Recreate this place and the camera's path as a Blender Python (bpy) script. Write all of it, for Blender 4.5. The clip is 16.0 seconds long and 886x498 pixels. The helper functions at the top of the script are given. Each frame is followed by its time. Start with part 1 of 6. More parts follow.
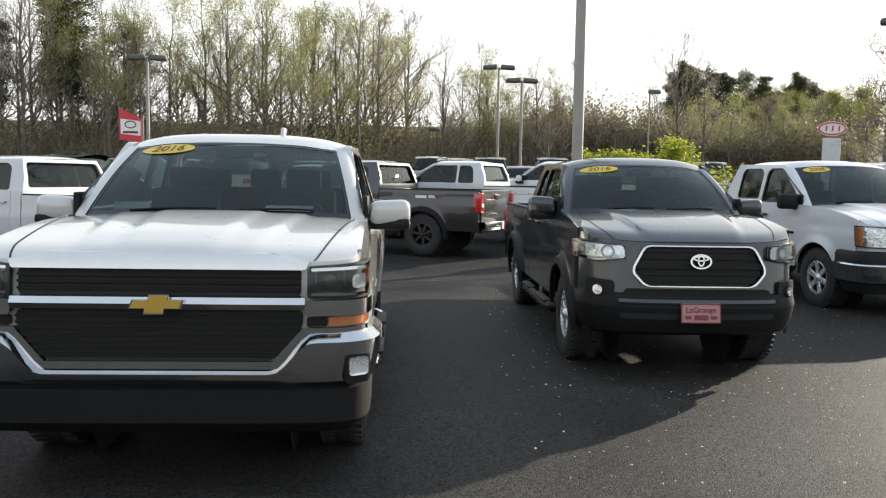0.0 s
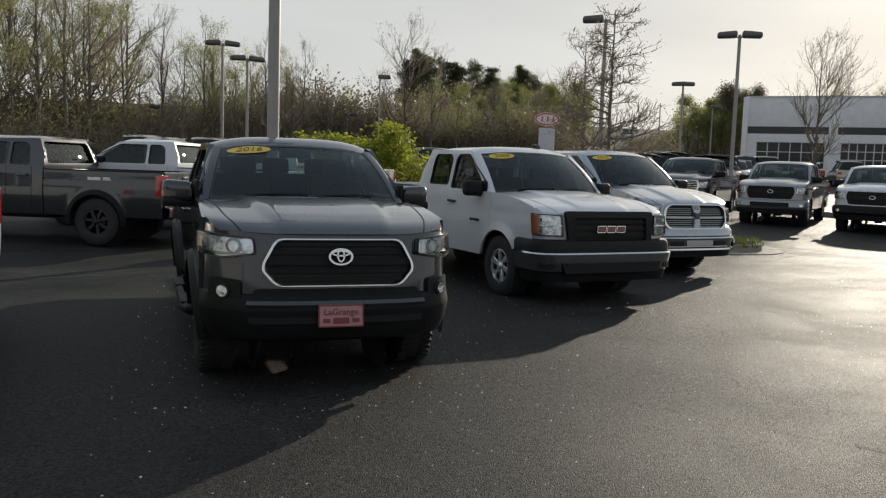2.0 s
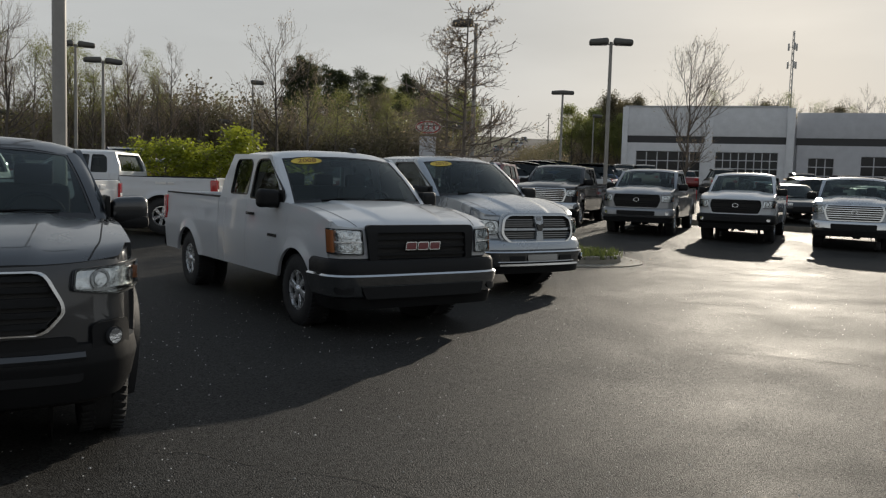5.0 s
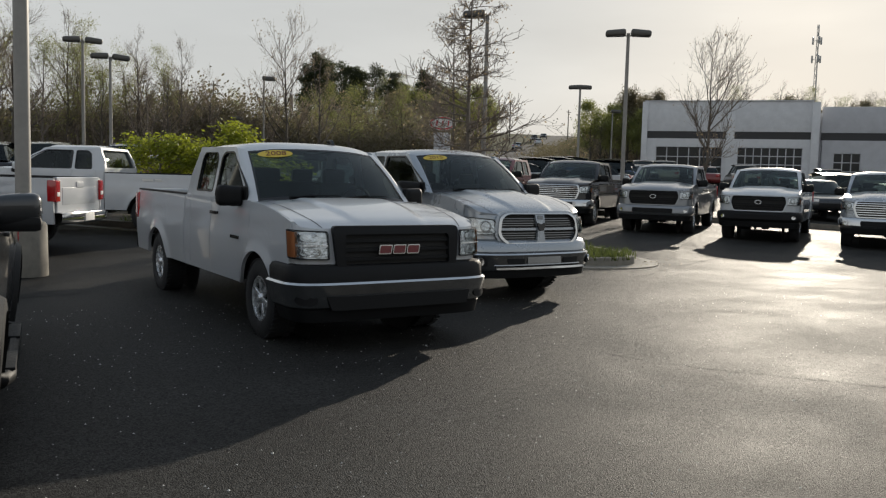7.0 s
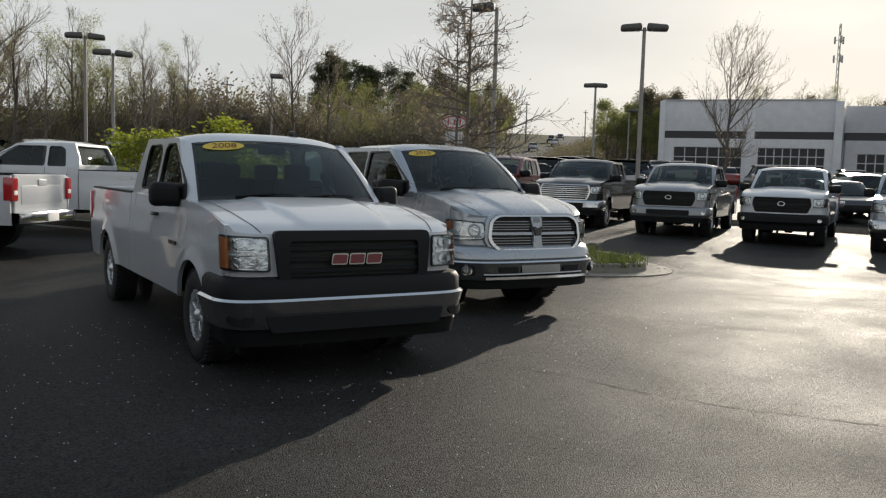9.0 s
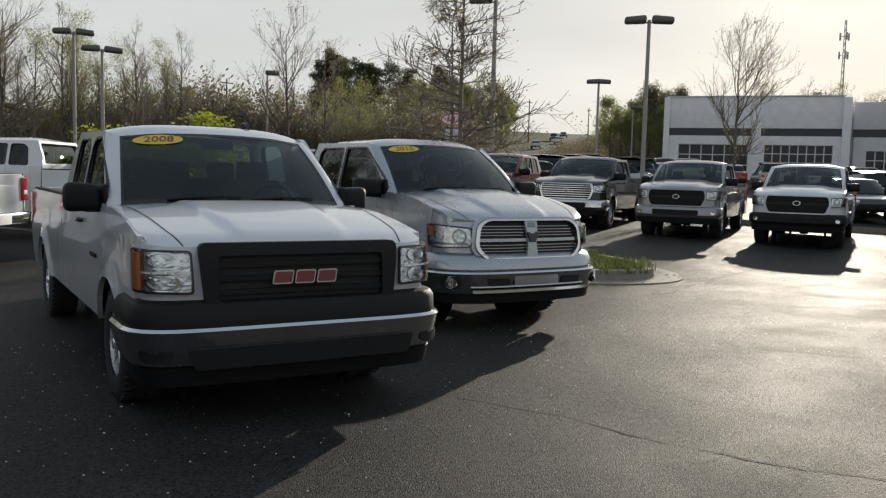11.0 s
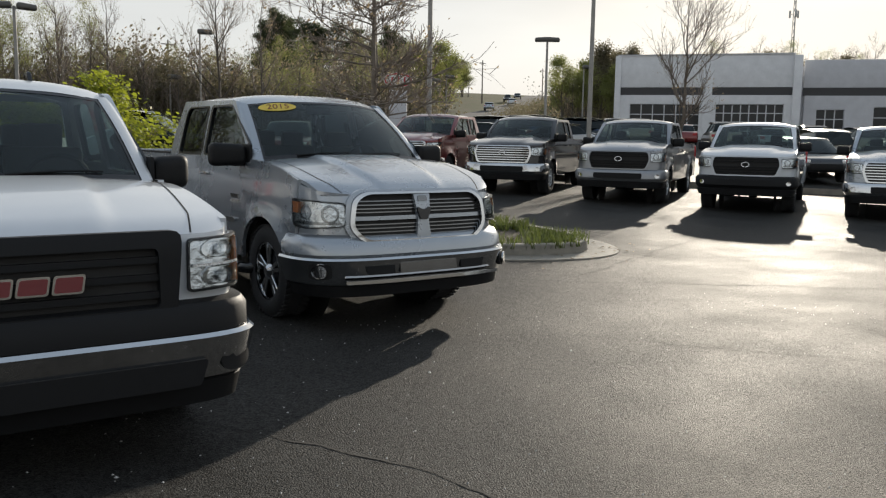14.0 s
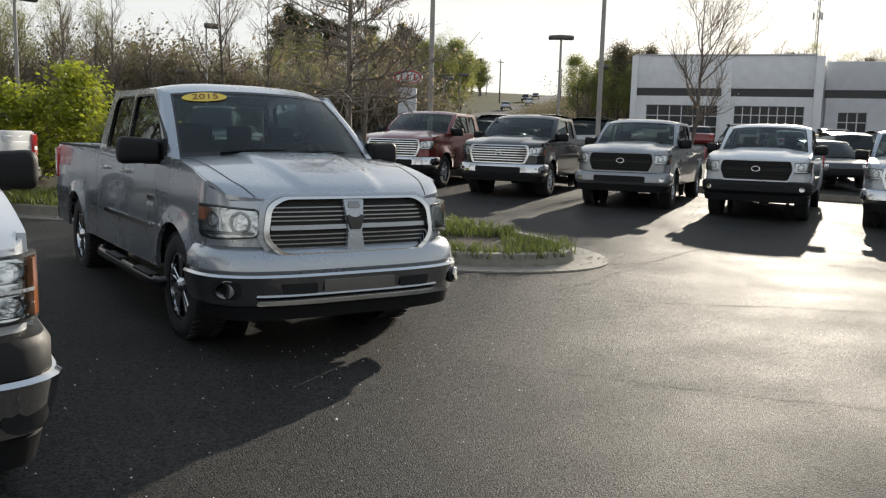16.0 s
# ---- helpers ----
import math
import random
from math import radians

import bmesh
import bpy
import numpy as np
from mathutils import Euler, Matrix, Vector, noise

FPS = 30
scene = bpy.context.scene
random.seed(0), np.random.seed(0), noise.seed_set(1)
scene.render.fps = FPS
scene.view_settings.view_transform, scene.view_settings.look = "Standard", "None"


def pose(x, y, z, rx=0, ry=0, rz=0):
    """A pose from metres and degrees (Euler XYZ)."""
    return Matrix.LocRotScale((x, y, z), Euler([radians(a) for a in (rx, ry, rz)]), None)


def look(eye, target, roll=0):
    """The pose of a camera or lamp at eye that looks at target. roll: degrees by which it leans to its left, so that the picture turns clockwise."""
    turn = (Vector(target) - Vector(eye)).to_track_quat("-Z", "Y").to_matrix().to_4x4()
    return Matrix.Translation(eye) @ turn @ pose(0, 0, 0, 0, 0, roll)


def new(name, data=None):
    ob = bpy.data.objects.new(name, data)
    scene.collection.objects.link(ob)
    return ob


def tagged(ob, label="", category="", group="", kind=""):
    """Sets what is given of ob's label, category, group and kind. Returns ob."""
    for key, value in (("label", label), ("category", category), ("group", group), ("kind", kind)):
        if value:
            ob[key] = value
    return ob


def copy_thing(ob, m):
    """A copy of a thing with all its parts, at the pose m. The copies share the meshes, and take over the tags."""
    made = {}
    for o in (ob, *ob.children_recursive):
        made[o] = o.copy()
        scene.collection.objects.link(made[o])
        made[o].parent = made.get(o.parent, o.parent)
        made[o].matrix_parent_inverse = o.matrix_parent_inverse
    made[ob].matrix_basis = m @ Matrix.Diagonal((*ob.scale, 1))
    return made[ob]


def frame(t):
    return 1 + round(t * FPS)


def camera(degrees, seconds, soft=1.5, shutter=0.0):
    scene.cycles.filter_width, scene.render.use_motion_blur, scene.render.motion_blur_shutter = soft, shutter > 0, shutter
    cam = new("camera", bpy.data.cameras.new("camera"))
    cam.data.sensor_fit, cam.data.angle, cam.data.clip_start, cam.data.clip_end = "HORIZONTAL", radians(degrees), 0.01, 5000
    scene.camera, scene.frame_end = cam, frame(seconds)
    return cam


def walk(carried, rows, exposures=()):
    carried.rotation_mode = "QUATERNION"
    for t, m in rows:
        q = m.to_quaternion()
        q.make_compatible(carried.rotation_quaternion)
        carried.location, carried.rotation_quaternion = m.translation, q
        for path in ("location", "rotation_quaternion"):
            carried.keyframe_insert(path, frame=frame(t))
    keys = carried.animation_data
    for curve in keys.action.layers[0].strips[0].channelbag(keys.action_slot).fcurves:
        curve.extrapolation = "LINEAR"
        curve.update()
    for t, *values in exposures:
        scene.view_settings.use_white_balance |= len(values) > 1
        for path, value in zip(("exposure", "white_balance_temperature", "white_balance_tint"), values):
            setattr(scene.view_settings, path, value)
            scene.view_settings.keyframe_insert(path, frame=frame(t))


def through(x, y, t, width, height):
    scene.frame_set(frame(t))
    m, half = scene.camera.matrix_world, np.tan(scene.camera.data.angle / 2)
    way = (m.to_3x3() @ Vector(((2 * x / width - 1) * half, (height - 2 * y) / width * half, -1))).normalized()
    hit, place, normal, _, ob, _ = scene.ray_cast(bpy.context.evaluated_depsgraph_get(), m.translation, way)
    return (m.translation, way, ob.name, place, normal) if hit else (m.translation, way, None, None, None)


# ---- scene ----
# ---- the camera and its walk ----
cam = camera(54.9, 16.0, soft=1.25, shutter=0.0)
METRES, EYE, TILT, LEAN, TURN = 9.97, 1.574, 1.56, -0.1, 0.0
ROWS = [
    (0.0, 0.0, 0.0, 0.0, 0.09, -6.37, -0.83),
    (0.5, 0.0294, 0.0194, -0.0012, -4.1, -7.33, -0.55),
    (1.0, 0.0564, 0.0319, -0.0002, -10.49, -8.11, -0.97),
    (1.5, 0.0763, 0.0625, -0.0041, -14.9, -7.62, -1.95),
    (2.0, 0.0969, 0.0872, -0.0017, -16.89, -7.0, -2.26),
    (2.5, 0.1263, 0.1082, -0.0028, -17.36, -6.86, -2.07),
    (3.0, 0.1466, 0.1235, -0.0037, -17.44, -6.88, -2.08),
    (3.5, 0.1713, 0.156, -0.0061, -18.86, -6.67, -2.53),
    (4.0, 0.197, 0.1734, -0.0052, -23.77, -6.08, -2.3),
    (4.5, 0.2266, 0.1858, -0.0042, -23.84, -6.08, -2.23),
    (7.0, 0.331, 0.2813, -0.0092, -22.47, -6.3, -2.0),
    (7.5, 0.3497, 0.3154, -0.0095, -21.3, -6.24, -2.15),
    (8.0, 0.373, 0.3353, -0.0111, -21.36, -6.25, -2.16),
    (8.5, 0.3992, 0.3537, -0.0098, -21.3, -6.3, -2.13),
    (9.0, 0.4149, 0.3833, -0.0148, -21.31, -6.3, -2.12),
    (11.5, 0.5024, 0.5076, -0.0172, -21.0, -6.44, -1.87),
    (12.0, 0.5272, 0.5256, -0.0171, -21.12, -6.51, -1.63),
    (12.5, 0.5452, 0.5422, -0.0169, -21.16, -6.57, -1.64),
    (13.0, 0.5629, 0.571, -0.0185, -21.51, -6.69, -1.74),
    (13.5, 0.5775, 0.5902, -0.0178, -23.27, -7.61, -2.01),
    (14.0, 0.6024, 0.6077, -0.0193, -24.01, -8.78, -1.46),
    (14.5, 0.6213, 0.6223, -0.0186, -23.51, -8.91, -1.44),
    (15.0, 0.641, 0.6476, -0.0223, -22.32, -9.08, -1.63),
    (15.5, 0.6638, 0.6714, -0.0206, -21.58, -8.93, -1.93),
    (16.0, 0.6989, 0.6806, -0.0217, -22.7, -8.88, -2.13),
]
EXPOSURES = [(0.0, 1.0), (1.0, 0.86), (1.5, 0.52), (2.0, -0.03), (3.0, -0.08), (4.5, -0.36), (7.0, -0.14), (7.5, -0.02), (8.5, -0.14), (9.2, 0.04), (12.0, 0.02), (13.5, 0.02), (14.0, 0.22), (14.5, 0.36), (16.0, 0.42)]
walk(cam, [(t, pose(0, 0, EYE, TILT, LEAN, TURN) @ pose(METRES * x, METRES * y, METRES * z, 90 + pitch, roll, yaw)) for t, x, y, z, yaw, pitch, roll in ROWS], EXPOSURES)

# ---- sky and sun ----
SUN_AZ, SUN_EL = 46.0, 16.0     # degrees from +y towards +x, and above the horizon
world = bpy.data.worlds.new("sky")
scene.world = world
world.use_nodes = True
wn, wl = world.node_tree.nodes, world.node_tree.links
wn.clear()
sky = wn.new("ShaderNodeTexSky")
sky.sky_type, sky.sun_disc = "NISHITA", False
sky.sun_elevation, sky.sun_rotation = radians(SUN_EL), radians(SUN_AZ)
sky.air_density, sky.dust_density, sky.ozone_density = 1.2, 2.2, 1.5
haze = wn.new("ShaderNodeMixRGB")
pale = wn.new("ShaderNodeHueSaturation")
pale.inputs["Saturation"].default_value = 0.75
wl.new(sky.outputs[0], pale.inputs["Color"])
wl.new(pale.outputs[0], haze.inputs[1])
tc = wn.new("ShaderNodeTexCoord")
mp = wn.new("ShaderNodeMapping")
mp.inputs["Scale"].default_value = (1.2, 1.2, 5.0)
cl = wn.new("ShaderNodeTexNoise")
cl.inputs["Scale"].default_value, cl.inputs["Detail"].default_value = 1.6, 5
cr = wn.new("ShaderNodeMapRange")
cr.inputs[1].default_value, cr.inputs[2].default_value = 0.35, 0.7
cr.inputs[3].default_value, cr.inputs[4].default_value = 0.97, 1.16
mul = wn.new("ShaderNodeMixRGB")
mul.blend_type = "MULTIPLY"
mul.inputs[0].default_value = 1.0
bg = wn.new("ShaderNodeBackground")
bg.inputs["Strength"].default_value = 0.091
wo = wn.new("ShaderNodeOutputWorld")
wl.new(tc.outputs["Generated"], mp.inputs[0])
wl.new(mp.outputs[0], cl.inputs[0])
wl.new(cl.outputs[0], cr.inputs[0])
wl.new(haze.outputs[0], mul.inputs[1])
wl.new(cr.outputs[0], mul.inputs[2])
up = wn.new("ShaderNodeSeparateXYZ")
thin = wn.new("ShaderNodeMapRange")
thin.inputs[1].default_value, thin.inputs[2].default_value = 0.2, 0.85
thin.inputs[3].default_value, thin.inputs[4].default_value = 0.92, 0.62
veil = wn.new("ShaderNodeMixRGB")
veil.inputs[1].default_value, veil.inputs[2].default_value = (7.0, 7.15, 7.1, 1), (5.0, 6.0, 7.2, 1)
climb = wn.new("ShaderNodeMapRange")
climb.inputs[1].default_value, climb.inputs[2].default_value = 0.25, 0.8
wl.new(up.outputs["Z"], climb.inputs[0])
wl.new(climb.outputs[0], veil.inputs[0])
wl.new(veil.outputs[0], haze.inputs[2])
wl.new(tc.outputs["Generated"], up.inputs[0])
wl.new(up.outputs["Z"], thin.inputs[0])
wl.new(thin.outputs[0], haze.inputs[0])
wl.new(mul.outputs[0], bg.inputs[0])
wl.new(bg.outputs[0], wo.inputs[0])
lamp = bpy.data.lights.new("sun", "SUN")
lamp.energy, lamp.angle, lamp.color = 4.6, radians(0.6), (1.0, 0.90, 0.75)
sun = new("sun", lamp)
sd = Vector((math.sin(radians(SUN_AZ)) * math.cos(radians(SUN_EL)), math.cos(radians(SUN_AZ)) * math.cos(radians(SUN_EL)), math.sin(radians(SUN_EL))))
sun.matrix_world = look(sd * 60, (0, 0, 0))


# ---- materials ----
def mat(name, color, rough=0.5, metal=0.0, coat=0.0, vary=0.0, scale=8.0, bump=0.0, bscale=60.0, spec=0.5, island=0.0, rnd=0.0, color2=None, emit=0.0, coords="Object"):
    """A principled material with noise at two scales in its colour, roughness and relief."""
    m = bpy.data.materials.new(name)
    m.use_nodes = True
    n, l = m.node_tree.nodes, m.node_tree.links
    b = n["Principled BSDF"]
    b.inputs["Base Color"].default_value = (*color, 1)
    b.inputs["Roughness"].default_value, b.inputs["Metallic"].default_value = rough, metal
    b.inputs["Coat Weight"].default_value, b.inputs["Coat Roughness"].default_value = coat, 0.04
    b.inputs["Specular IOR Level"].default_value = spec
    if emit:
        b.inputs["Emission Color"].default_value, b.inputs["Emission Strength"].default_value = (*color, 1), emit
    t = n.new("ShaderNodeTexCoord")
    col = None
    if vary or color2:
        a = n.new("ShaderNodeTexNoise")
        a.inputs["Scale"].default_value, a.inputs["Detail"].default_value, a.inputs["Roughness"].default_value = scale, 8, 0.65
        l.new(t.outputs[coords], a.inputs["Vector"])
        r = n.new("ShaderNodeMapRange")
        r.inputs[1].default_value, r.inputs[2].default_value = 0.3, 0.7
        r.inputs[3].default_value, r.inputs[4].default_value = (1 - vary, 1 + vary) if not color2 else (0, 1)
        l.new(a.outputs[0], r.inputs[0])
        x = n.new("ShaderNodeMixRGB")
        if color2:
            x.inputs[1].default_value, x.inputs[2].default_value = (*color, 1), (*color2, 1)
            l.new(r.outputs[0], x.inputs[0])
        else:
            x.blend_type = "MULTIPLY"
            x.inputs[0].default_value, x.inputs[1].default_value = 1.0, (*color, 1)
            l.new(r.outputs[0], x.inputs[2])
        col = x
        q = n.new("ShaderNodeMapRange")
        q.inputs[1].default_value, q.inputs[2].default_value = 0.3, 0.7
        q.inputs[3].default_value, q.inputs[4].default_value = max(0.02, rough * 0.85), min(1, rough * 1.12)
        l.new(a.outputs[0], q.inputs[0])
        l.new(q.outputs[0], b.inputs["Roughness"])
    if island or rnd:
        s = n.new("ShaderNodeNewGeometry") if island else n.new("ShaderNodeObjectInfo")
        r = n.new("ShaderNodeMapRange")
        k = island or rnd
        r.inputs[3].default_value, r.inputs[4].default_value = 1 - k, 1 + k
        l.new(s.outputs["Random Per Island" if island else "Random"], r.inputs[0])
        x = n.new("ShaderNodeMixRGB")
        x.blend_type = "MULTIPLY"
        x.inputs[0].default_value, x.inputs[1].default_value = 1.0, (*color, 1)
        if col:
            l.new(col.outputs[0], x.inputs[1])
        l.new(r.outputs[0], x.inputs[2])
        col = x
    if col:
        l.new(col.outputs[0], b.inputs["Base Color"])
    if bump:
        a = n.new("ShaderNodeTexNoise")
        a.inputs["Scale"].default_value, a.inputs["Detail"].default_value = bscale, 5
        l.new(t.outputs[coords], a.inputs["Vector"])
        u = n.new("ShaderNodeBump")
        u.inputs["Strength"].default_value, u.inputs["Distance"].default_value = bump, 0.02
        l.new(a.outputs[0], u.inputs["Height"])
        l.new(u.outputs[0], b.inputs["Normal"])
    return m


def glass(name, tint, gloss_rough=0.01):
    m = bpy.data.materials.new(name)
    m.use_nodes = True
    n, l = m.node_tree.nodes, m.node_tree.links
    n.remove(n["Principled BSDF"])
    tr, gl, mx, fr = n.new("ShaderNodeBsdfTransparent"), n.new("ShaderNodeBsdfGlossy"), n.new("ShaderNodeMixShader"), n.new("ShaderNodeFresnel")
    tr.inputs[0].default_value = (*tint, 1)
    gl.inputs["Roughness"].default_value = gloss_rough
    gl.inputs[0].default_value = (0.76, 0.83, 0.84, 1)
    fr.inputs[0].default_value = 1.5
    l.new(fr.outputs[0], mx.inputs[0])
    l.new(tr.outputs[0], mx.inputs[1])
    l.new(gl.outputs[0], mx.inputs[2])
    l.new(mx.outputs[0], n["Material Output"].inputs[0])
    return m


def leafy(name, color, through, vary):
    """Leaves that let some light through."""
    m = mat(name, color, 0.6, island=vary)
    n, l = m.node_tree.nodes, m.node_tree.links
    t, x = n.new("ShaderNodeBsdfTranslucent"), n.new("ShaderNodeMixShader")
    t.inputs[0].default_value = (*through, 1)
    x.inputs[0].default_value = 0.45
    l.new(n["Principled BSDF"].outputs[0], x.inputs[1])
    l.new(t.outputs[0], x.inputs[2])
    l.new(x.outputs[0], n["Material Output"].inputs[0])
    return m


def paint(name, color, metal=0.0, rough=0.32, spec=0.3, coat=1.0):
    return mat(name, color, rough, metal, coat, 0.03, 1.2, 0.0, spec=spec)


M = {
    "silver": paint("silver_paint", (0.34, 0.37, 0.405), 0.6, 0.28),
    "pewter": paint("pewter_paint", (0.24, 0.25, 0.265), 0.6, 0.3),
    "pearl": paint("pearl_silver_paint", (0.54, 0.535, 0.52), 0.12, 0.30),
    "grey": paint("magnetic_grey_paint", (0.038, 0.0405, 0.045), 0.65, 0.30, 0.3, 1.0),
    "white": paint("white_paint", (0.55, 0.57, 0.595), 0.0, 0.35),
    "black": paint("black_paint", (0.010, 0.010, 0.012), 0.0, 0.25, 0.1),
    "red": paint("red_paint", (0.42, 0.02, 0.02), 0.2, 0.3),
    "maroon": paint("maroon_paint", (0.16, 0.02, 0.02), 0.4, 0.3),
    "blue": paint("blue_paint", (0.04, 0.08, 0.20), 0.4, 0.3),
    "tan": paint("sand_metallic_paint", (0.35, 0.31, 0.25), 0.5, 0.33),
    "chrome": mat("chrome", (0.58, 0.59, 0.60), 0.09, 1.0, vary=0.05, scale=6),
    "smoked_chrome": mat("smoked_chrome", (0.20, 0.205, 0.21), 0.16, 1.0, vary=0.05, scale=6),
    "steel": mat("bright_wheel_alloy", (0.72, 0.73, 0.74), 0.28, 0.7, vary=0.1, scale=20),
    "bowl": mat("lamp_bowl", (0.62, 0.64, 0.66), 0.18, 0.9, vary=0.3, scale=14, bump=0.35, bscale=26),
    "dark_alloy": mat("dark_alloy", (0.05, 0.05, 0.055), 0.35, 0.8),
    "rubber": mat("tyre_rubber", (0.022, 0.022, 0.023), 0.8, vary=0.25, scale=25, bump=0.3, bscale=90),
    "plastic": mat("black_plastic", (0.009, 0.0092, 0.01), 0.55, vary=0.15, scale=30, bump=0.1, bscale=300, spec=0.22),
    "gloss": mat("gloss_black", (0.012, 0.012, 0.013), 0.15),
    "trim": mat("grey_cloth", (0.045, 0.045, 0.045), 0.85, vary=0.2, scale=60),
    "dash": mat("dash_plastic", (0.03, 0.03, 0.032), 0.7, vary=0.1, scale=40, spec=0.2),
    "under": mat("underbody", (0.018, 0.017, 0.016), 0.85, vary=0.4, scale=12),
    "lens": glass("lamp_lens", (0.93, 0.95, 0.96)),
    "amber": mat("amber_lens", (0.40, 0.15, 0.06), 0.15, coat=1.0),
    "tail": mat("red_lens", (0.40, 0.012, 0.015), 0.12, coat=1.0),
    "glass": glass("windscreen_glass", (0.44, 0.52, 0.50)),
    "tint": glass("privacy_glass", (0.13, 0.14, 0.14)),
    "smoke": glass("smoked_glass", (0.24, 0.26, 0.255)),
    "yellow": mat("yellow_sticker", (0.66, 0.48, 0.06), 0.5),
    "paper": mat("paper", (0.75, 0.75, 0.73), 0.7),
    "ink": mat("red_black_ink", (0.16, 0.03, 0.015), 0.5),
    "gold": mat("gold_badge", (0.70, 0.48, 0.10), 0.25, 0.7),
    "redbadge": mat("red_badge", (0.17, 0.022, 0.027), 0.3, coat=0.5),
    "pink": mat("red_white_plate", (0.44, 0.22, 0.23), 0.5, vary=0.08, scale=40),
    "platetext": mat("plate_lettering", (0.20, 0.04, 0.045), 0.5),
}


# ---- mesh helpers ----
import collections


def part(name, bm, material, parent=None, label="", sharp=36):
    """Links a bmesh as one mesh object, under a thing or a part."""
    bmesh.ops.recalc_face_normals(bm, faces=bm.faces)
    lim = radians(sharp)
    for e in bm.edges:
        e.smooth = len(e.link_faces) == 2 and e.calc_face_angle(0.0) < lim
    for f in bm.faces:
        f.smooth = True
    me = bpy.data.meshes.new(name)
    bm.to_mesh(me)
    bm.free()
    me.materials.append(M[material] if isinstance(material, str) else material)
    ob = new(name, me)
    if parent is not None:
        ob.parent = parent
    if label:
        tagged(ob, label)
    return ob


def sheet(bm, rows):
    """Adds a grid of quads through rows of points."""
    vs = [[bm.verts.new(p) for p in r] for r in rows]
    for a, b in zip(vs, vs[1:]):
        for i in range(len(a) - 1):
            try:
                bm.faces.new((a[i], a[i + 1], b[i + 1], b[i]))
            except ValueError:
                pass
    return vs


def block(bm, c, s, bevel=0.0, seg=2, m=None):
    """Adds a bevelled box with centre c and size s."""
    r = bmesh.ops.create_cube(bm, size=1.0)
    vs = r["verts"]
    for v in vs:
        v.co = Vector((v.co.x * s[0], v.co.y * s[1], v.co.z * s[2]))
    if bevel:
        es = {e for v in vs for e in v.link_edges}
        q = bmesh.ops.bevel(bm, geom=list(es), offset=bevel, segments=seg, affect="EDGES", profile=0.6)
        vs = list({v for v in q["verts"]} | {v for v in vs if v.is_valid})
    for v in vs:
        v.co = (m @ v.co if m else v.co) + Vector(c)
    return vs


def tube(bm, pts, r, sides=8, cap=True):
    """Adds a tube along points; r is one radius or one for each point."""
    pts = [Vector(p) for p in pts]
    rs = r if isinstance(r, (list, tuple)) else [r] * len(pts)
    rings = []
    for i, p in enumerate(pts):
        d = (pts[min(i + 1, len(pts) - 1)] - pts[max(i - 1, 0)]).normalized()
        a = d.orthogonal().normalized() if abs(d.z) > 0.95 else d.cross(Vector((0, 0, 1))).normalized()
        b = d.cross(a)
        rings.append([bm.verts.new(p + (a * math.cos(k * math.tau / sides) + b * math.sin(k * math.tau / sides)) * rs[i]) for k in range(sides)])
    for q, w in zip(rings, rings[1:]):
        for k in range(sides):
            bm.faces.new((q[k], q[(k + 1) % sides], w[(k + 1) % sides], w[k]))
    if cap:
        bm.faces.new(rings[0][::-1])
        bm.faces.new(rings[-1])


def lathe(bm, prof, n=32, axis="x", c=(0, 0, 0)):
    """Turns a profile of (along, radius) round an axis."""
    rows = []
    for k in range(n + 1):
        a = k * math.tau / n
        row = []
        for h, r in prof:
            p = (h, r * math.cos(a), r * math.sin(a)) if axis == "x" else (r * math.cos(a), r * math.sin(a), h)
            row.append((p[0] + c[0], p[1] + c[1], p[2] + c[2]))
        rows.append(row)
    vs = sheet(bm, rows)
    bmesh.ops.remove_doubles(bm, verts=[v for r in vs for v in r], dist=1e-5)


def round_poly(pts, r=0.03, seg=3):
    """Rounds the corners of an outline."""
    out = []
    n = len(pts)
    for i in range(n):
        p, a, b = Vector(pts[i]), Vector(pts[i - 1]), Vector(pts[(i + 1) % n])
        k = min(r, (a - p).length * 0.45, (b - p).length * 0.45)
        s, e = p + (a - p).normalized() * k, p + (b - p).normalized() * k
        for j in range(seg + 1):
            t = j / seg
            q = s * (1 - t) ** 2 + p * 2 * t * (1 - t) + e * t * t
            out.append((q.x, q.y))
    return out


def solid(bm, outline, v0, v1, holes=(), cut=0.0, cutz=0.0):
    """Adds a plate with this outline in x and z, from y = v0 to y = v1, cut into slices so that it can be bent."""
    from mathutils.geometry import tessellate_polygon
    loops = [[Vector((x, z, 0)) for x, z in o] for o in (outline, *holes)]
    tris = tessellate_polygon(loops)
    flat = [p for o in loops for p in o]
    tmp = bmesh.new()
    vs = [tmp.verts.new((p.x, v0, p.y)) for p in flat]
    for t in tris:
        try:
            tmp.faces.new([vs[i] for i in t])
        except ValueError:
            pass
    for ax, step in ((0, cut), (2, cutz)):
        if step:
            lo, hi = min(v.co[ax] for v in tmp.verts), max(v.co[ax] for v in tmp.verts)
            k = math.ceil(lo / step + 1e-6)
            while k * step < hi - 1e-6:
                co, no = [0, 0, 0], [0, 0, 0]
                co[ax], no[ax] = k * step, 1
                bmesh.ops.bisect_plane(tmp, geom=tmp.verts[:] + tmp.edges[:] + tmp.faces[:], plane_co=co, plane_no=no, dist=1e-5)
                k += 1
    if abs(v1 - v0) > 1e-6:
        r = bmesh.ops.extrude_face_region(tmp, geom=tmp.faces[:])
        for v in r["geom"]:
            if isinstance(v, bmesh.types.BMVert):
                v.co.y = v1
    join(bm, tmp)


